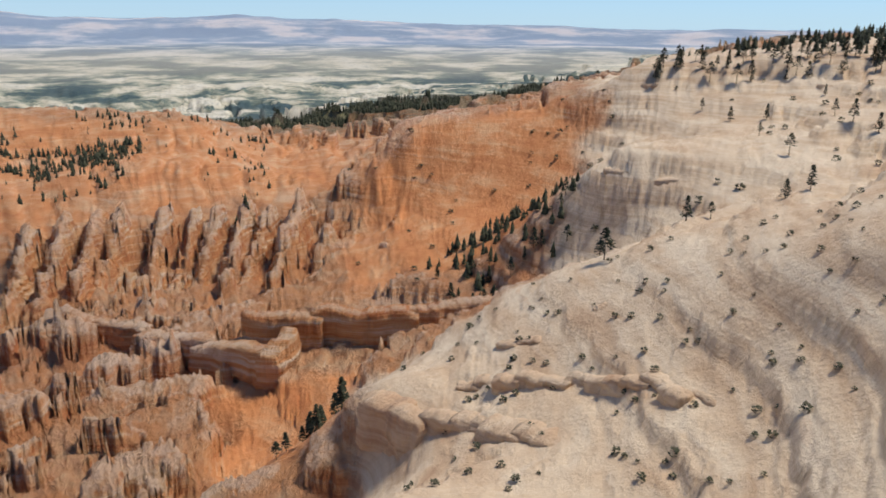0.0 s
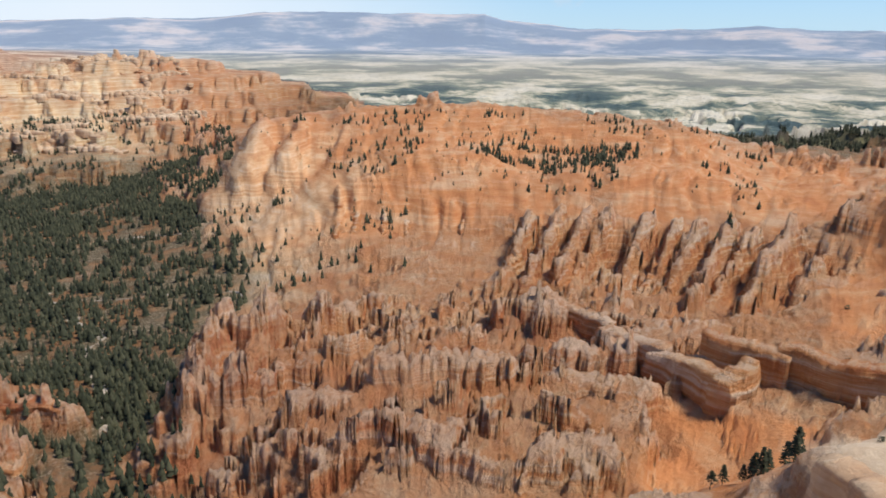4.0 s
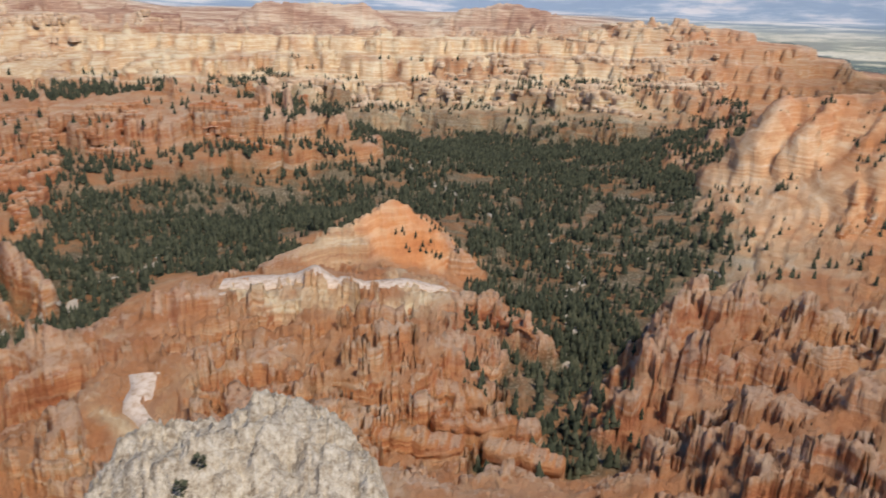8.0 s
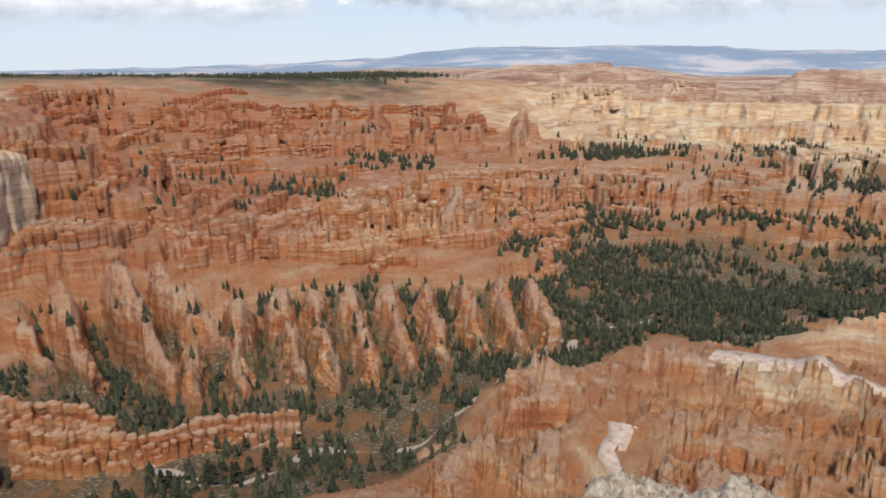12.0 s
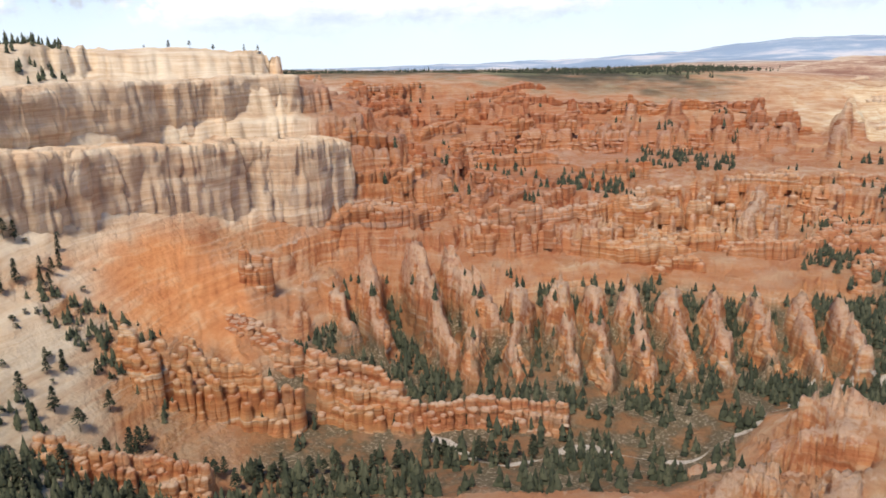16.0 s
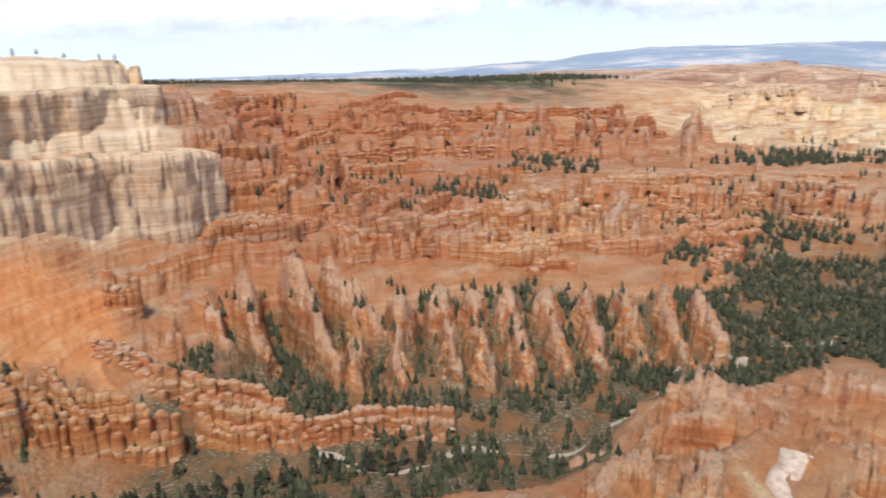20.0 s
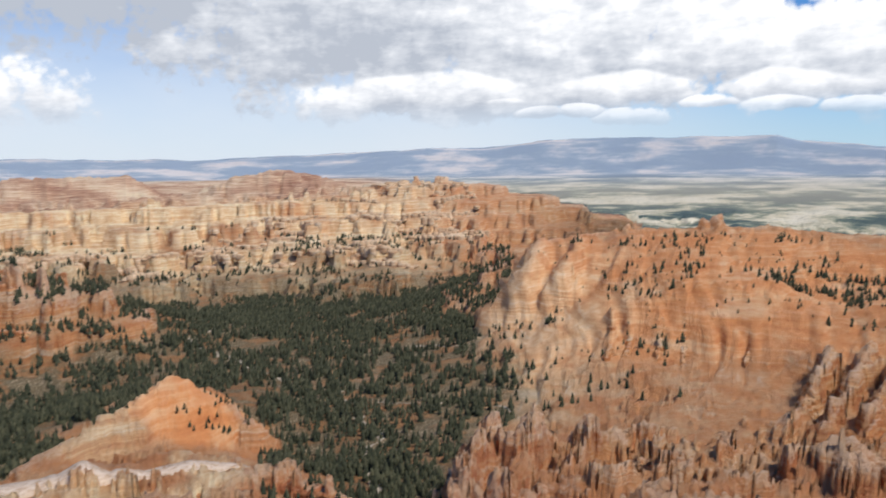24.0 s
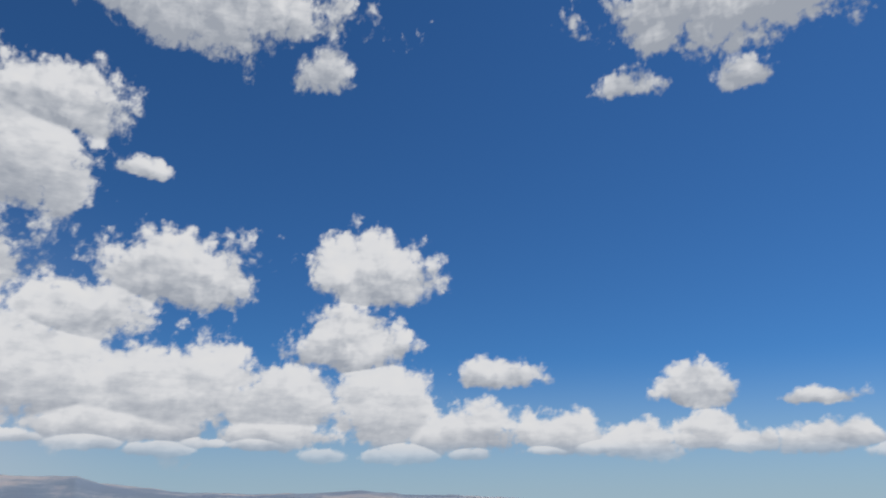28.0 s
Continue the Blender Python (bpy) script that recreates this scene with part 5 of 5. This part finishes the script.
finish(g, g.ramp(pos.outputs["Random Per Island"], [(0.1, (0.05, 0.058, 0.032)), (0.6, (0.095, 0.095, 0.055)), (0.95, (0.16, 0.135, 0.085))]), 0.9)


def plain_mesh(name, verts, tris, mat):
    me = bpy.data.meshes.new(name)
    me.from_pydata([tuple(v) for v in verts], [], [tuple(t) for t in tris])
    me.materials.append(mat)
    me.update()
    return me


def sprays(count, seed, profile, size, droop=-0.25):
    """Tufts of needles spread through a crown: each a small bent pair of triangles."""
    r = np.random.default_rng(seed)
    verts, tris = [], []
    for _ in range(count):
        h = r.random() ** 0.85
        a = r.random() * 2 * math.pi
        reach_ = profile(h) * (0.35 + 0.65 * r.random() ** 0.5)
        c = np.array([math.cos(a) * reach_, math.sin(a) * reach_, h])
        out_ = np.array([math.cos(a), math.sin(a), droop + r.normal() * 0.35])
        side_ = np.array([-math.sin(a), math.cos(a), r.normal() * 0.3])
        s_ = size * (0.6 + 0.8 * r.random())
        base_i = len(verts)
        verts += [c - out_ * s_, c + side_ * s_ * 0.8 + [0, 0, 0.2 * s_], c + out_ * s_, c - side_ * s_ * 0.8 + [0, 0, -0.2 * s_]]
        tris += [(base_i, base_i + 1, base_i + 2), (base_i, base_i + 2, base_i + 3)]
    return np.array(verts), tris


def trunk_mesh(top=0.96, wide=0.022):
    ring, verts, tris = 6, [], []
    for h, w in ((-0.06, 1.25), (0.0, 1.0), (0.5, 0.6), (top, 0.12)):
        for k in range(ring):
            verts.append((math.cos(k * 2 * math.pi / ring) * wide * w, math.sin(k * 2 * math.pi / ring) * wide * w, h))
    for lev in range(3):
        for k in range(ring):
            p, q = lev * ring + k, lev * ring + (k + 1) % ring
            tris += [(p, q, q + ring), (p, q + ring, p + ring)]
    return plain_mesh("trunk", verts, tris, bark)


PINES = []
stem = trunk_mesh()
for k in range(5):
    fat = 0.17 + 0.03 * k
    low_h = (0.08, 0.2, 0.3, 0.12, 0.4)[k]
    vs, ts = sprays(190, 50 + k, lambda h, f=fat: f * (1 - h) ** 0.75 * (0.8 + 0.4 * math.sin(h * 21) ** 2) + 0.012, 0.058)
    vs[:, 2] = low_h + vs[:, 2] * (1.0 - low_h)
    PINES.append(plain_mesh("crown", vs, ts, needles))


def pine(x, y, tall, group, label, kind_k=None):
    z = ground_at(x, y)
    root = new("pine_tree")
    root.empty_display_size = 0.3
    root.matrix_basis = pose(x, y, z, 0, 0, random.uniform(0, 360)) @ Matrix.Diagonal((tall, tall, tall, 1))
    for nm, me in (("trunk", stem), ("crown", PINES[random.randrange(5) if kind_k is None else kind_k])):
        part_ob = new(nm, me)
        part_ob.parent = root
    return tagged(root, label, "tree", group)


def strew_pines(count, a0, a1, d0, d1, tall, group, label, keep=None, kind_k=None):
    made = tries = 0
    while made < count and tries < count * 30:
        tries += 1
        azim, dist = random.uniform(a0, a1), math.sqrt(random.uniform(d0 * d0, d1 * d1))
        x, y = spot(azim, 0, dist)[:2]
        if keep and not keep(x, y):
            continue
        pine(x, y, random.uniform(*tall), group, label, kind_k)
        made += 1


def gentle(x, y, most=0.75):
    e_, w_, n_, s_ = grounds([(x + 2, y), (x - 2, y), (x, y + 2), (x, y - 2)])
    return abs(e_ - w_) < most * 4 and abs(n_ - s_) < most * 4


strew_pines(80, 95, 118, 600, 650, (8, 16), "pines on the mesa rim", "tall dark ponderosa pine on the canyon rim", gentle)
strew_pines(16, 92, 116, 385, 560, (7, 13), "pines on the pale slopes", "dark green pine standing on pale limestone", gentle)
strew_pines(8, 90, 116, 290, 330, (7, 12), "pines on the pale slopes", "dark green pine behind the pale ridge", gentle)
strew_pines(16, 78, 90, 355, 400, (6, 12), "pines in the gully", "dark green pine in the gully below the orange slope")
strew_pines(11, 65, 71.5, 222, 250, (7, 12), "pines below the pale corner", "slender dark fir on the grey slope")
strew_pines(44, -104, -90, 560, 660, (6, 11), "pines on the left rim", "dark pine in the rim forest")
strew_pines(10, -80, -70, 780, 860, (4, 8), "pines on the left rim", "small dark pine on the cliff top")
strew_pines(62, -104, -82, 320, 395, (8, 14), "pines under the cliff", "dark green fir under the pale cliff", gentle)
strew_pines(46, -82, -50, 352, 372, (8, 13), "pines along the wash", "dark green fir beside the dry wash")
strew_pines(22, -94, -84, 400, 540, (7, 14), "pines in the chute", "dark fir in a steep chute")
pine(*spot(92.4, 0, 268)[:2], 12.5, "pines on the pale slopes", "lone ponderosa pine with a flat crown on the pale ridge", 4)
pine(*spot(-88.7, 0, 545)[:2], 18, "pines in the chute", "tall fir standing out on the cliff slope", 1)


def forest(name, label, count, a0, a1, d0, d1, tall, chance, seed):
    """A wood too far off to count: one mesh of many small ragged conifers."""
    r = np.random.default_rng(seed)
    azim = r.uniform(a0, a1, count)
    dist = np.sqrt(r.uniform(d0 * d0, d1 * d1, count))
    x, y = np.sin(np.radians(azim)) * dist, np.cos(np.radians(azim)) * dist
    z = height(x, y)
    slope = np.hypot(height(x + 3, y) - z, height(x, y + 3) - z) / 3
    keep = r.random(count) < chance(azim, dist, z, x, y) * smooth(slope, 1.3, 0.6)
    x, y, z = x[keep], y[keep], z[keep]
    n = len(x)
    tall_ = r.uniform(*tall, n)
    ring = 5
    tiers = ((0.02, 0.24, 0.60), (0.26, 0.20, 0.86), (0.55, 0.13, 1.0))
    vs, ts = [], []
    step_v = len(tiers) * (ring + 1)
    for q, (lo_, wide, hi_) in enumerate(tiers):
        turn = r.uniform(0, 6.28, n)
        for k in range(ring):
            a = turn + k * 2 * math.pi / ring
            w = tall_ * wide * r.uniform(0.55, 1.35, n)
            vs.append(np.stack([x + np.cos(a) * w, y + np.sin(a) * w, z + tall_ * (lo_ + r.uniform(-0.06, 0.08, n))], -1))
        vs.append(np.stack([x + r.normal(0, 0.02, n) * tall_, y + r.normal(0, 0.02, n) * tall_, z + tall_ * hi_], -1))
        base_i = q * (ring + 1)
        for k in range(ring):
            ts.append((base_i + k, base_i + (k + 1) % ring, base_i + ring))
    pts = np.stack(vs, 1).reshape(-1, 3)
    tri = (np.array(ts)[None] + (np.arange(n) * step_v)[:, None, None]).reshape(-1, 3)
    me = bpy.data.meshes.new(name)
    me.vertices.add(len(pts))
    me.vertices.foreach_set("co", pts.astype(np.float32).ravel())
    me.loops.add(tri.size)
    me.loops.foreach_set("vertex_index", tri.astype(np.int32).ravel())
    me.polygons.add(len(tri))
    me.polygons.foreach_set("loop_start", np.arange(0, tri.size, 3, dtype=np.int32))
    me.update(calc_edges=True)
    me.materials.append(needles)
    return tagged(new(name, me), label, "forest", kind="stuff")


def on_floor(azim, dist, z, x, y):
    bad, pale, green, _ = zones(azim, dist, z, x, y)
    gaps = (0.12 + 0.88 * smooth(fractal(x, y, 22, 2, 71), 0.40, 0.55)) * smooth(fractal(x, y, 90, 2, 73), 0.22, 0.36)
    return np.clip(green * gaps * (1 - 0.65 * bell(azim, dist, -30, -3, 700, 920)), 0, 1)


def patchy(lo_, hi_, size, seed):
    return lambda azim, dist, z, x, y: smooth(fractal(x, y, size, 3, seed), lo_, hi_)


forest("valley_forest", "dense dark green pine forest on the canyon floor", 42000, -74, 27, 260, 1280, (6.5, 13), on_floor, 1)
forest("valley_forest", "dark pines thickly covering the far canyon floor", 5000, -10, 26, 900, 1330, (7, 13), patchy(0.3, 0.5, 60, 74), 2)
forest("slope_woodland", "scattered dark pines on the flank of the far ridge", 3000, -31, -1, 640, 900, (6, 12), lambda azim, dist, z, x, y: smooth(fractal(x, y, 36, 3, 75), 0.36, 0.6) * (0.2 + 0.8 * smooth(z, 60, 18)), 3)
forest("slope_woodland", "scattered dark pines on the orange butte", 1500, 24, 66, 560, 1050, (5, 11), patchy(0.52, 0.64, 60, 76), 4)
forest("bench_woodland", "thin woodland on the pale badlands", 2600, -14, 26, 1280, 1750, (7, 13), patchy(0.42, 0.62, 70, 77), 5)
forest("amphitheatre_woodland", "clumps of dark pines between the red fins", 2200, -66, -12, 640, 1500, (7, 14), patchy(0.60, 0.68, 90, 78), 6)
forest("amphitheatre_woodland", "dark clump of pines between red walls", 260, -53, -43, 800, 980, (8, 14), patchy(0.42, 0.55, 45, 88), 15)
forest("amphitheatre_woodland", "dark clump of pines below a red cliff", 260, -43, -36, 1010, 1280, (8, 14), patchy(0.42, 0.55, 55, 89), 16)
forest("amphitheatre_woodland", "dark wood in the hollow behind the far ridge", 420, -27, -16, 1120, 1320, (9, 15), patchy(0.35, 0.5, 55, 90), 17)
forest("plateau_forest", "dark forest on the plateau beyond the rim", 6500, -78, -31, 1850, 3200, (9, 15), lambda azim, dist, z, x, y: smooth(azim + 14 * (fractal(x, y, 300, 3, 79) - 0.5), -33, -40) * smooth(dist, 1850, 2150), 7)
forest("ridge_forest", "black-green forest on the long far ridge", 2600, 62, 91, 1650, 1990, (10, 17), patchy(0.15, 0.4, 90, 80), 8)
forest("rim_forest", "dark pines on the plateau behind the rim", 1500, -118, -84, 600, 1000, (6, 11), patchy(0.3, 0.5, 90, 81), 9)
forest("rim_forest", "dark pines on top of the pale mesa", 300, 97, 122, 650, 800, (7, 13), patchy(0.2, 0.5, 90, 82), 10)

forest("valley_forest", "dark pines filling the gorge beside the pointed hill", 1700, 6, 22, 300, 640, (5, 10), lambda azim, dist, z, x, y: smooth(z, 44, 30) * smooth(fractal(x, y, 24, 2, 92), 0.36, 0.52), 18)
forest("valley_forest", "dark pines on the back slopes of the pointed hill", 1800, -26, -2, 540, 700, (6, 12), lambda azim, dist, z, x, y: smooth(z, 44, 28) * smooth(fractal(x, y, 24, 2, 93), 0.36, 0.52), 19)
forest("hill_scrub", "dark scrub on the flank of the pointed hill", 170, -5, 7, 525, 600, (3, 6.5), lambda azim, dist, z, x, y: smooth(azim, -1.5, 2.5) * 0.8 + 0.12, 22)
forest("gully_woodland", "dense dark firs in the gully under the orange slope", 240, 77.5, 90, 365, 470, (5, 11), patchy(0.42, 0.58, 45, 84), 11)
forest("slope_woodland", "dark line of pines below the butte's edge", 300, 45, 57, 850, 930, (6, 11), patchy(0.3, 0.5, 60, 85), 12)
forest("slope_woodland", "dark firs in the clefts between the spurs", 800, -70, -26, 430, 620, (6, 11), lambda azim, dist, z, x, y: smooth(fractal(x, y, 30, 3, 86), 0.46, 0.58) * smooth(z, 62, 36), 13)
forest("slope_woodland", "dark firs climbing the pale talus", 900, -98, -80, 370, 470, (4, 9), patchy(0.46, 0.58, 34, 87), 14)
forest("slope_woodland", "thick dark firs at the foot of the pale talus", 1500, -108, -74, 285, 372, (5, 11), patchy(0.36, 0.52, 34, 96), 21)

SHRUBS = []
for k in range(4):
    vs, ts = sprays(44, 90 + k, lambda h: 0.55 * math.sqrt(max(1 - (h * 1.1 - 0.25) ** 2, 0.05)), 0.17, 0.3)
    SHRUBS.append(plain_mesh("shrub", vs, ts, brush))


def strew_shrubs(count, a0, a1, d0, d1, size, group, label):
    made = tries = 0
    while made < count and tries < count * 20:
        tries += 1
        azim, dist = random.uniform(a0, a1), math.sqrt(random.uniform(d0 * d0, d1 * d1))
        x, y = spot(azim, 0, dist)[:2]
        if not gentle(x, y, 1.2):
            continue
        made += 1
        k = random.uniform(*size)
        ob = new("shrub", random.choice(SHRUBS))
        ob.matrix_basis = pose(x, y, ground_at(x, y) - 0.1 * k, 0, 0, random.uniform(0, 360)) @ Matrix.Diagonal((k, k, k * 0.85, 1))
        tagged(ob, label, "shrub", group)


strew_shrubs(140, 76, 117, 140, 268, (1.0, 2.3), "shrubs on the pale slope", "low grey-green shrub on bare pale limestone")
strew_shrubs(34, 90, 116, 300, 620, (2.0, 4.0), "shrubs on the far pale slope", "dark green shrub on a pale ledge")
strew_shrubs(70, -106, -84, 330, 560, (2.0, 4.2), "shrubs under the cliff", "dark shrub on the cream-coloured talus")
forest("butte_scrub", "dark green scrub dotted over the orange butte", 420, 28, 66, 660, 1050, (3, 6), patchy(0.42, 0.56, 40, 95), 20)
strew_shrubs(44, 72, 92, 350, 640, (2.0, 4.0), "shrubs on the orange slope", "dark green shrub on the orange slope")
strew_shrubs(3, -22, -10, 26, 31, (0.4, 0.75), "shrubs on the near knob", "dry grey shrub on the near limestone knob")
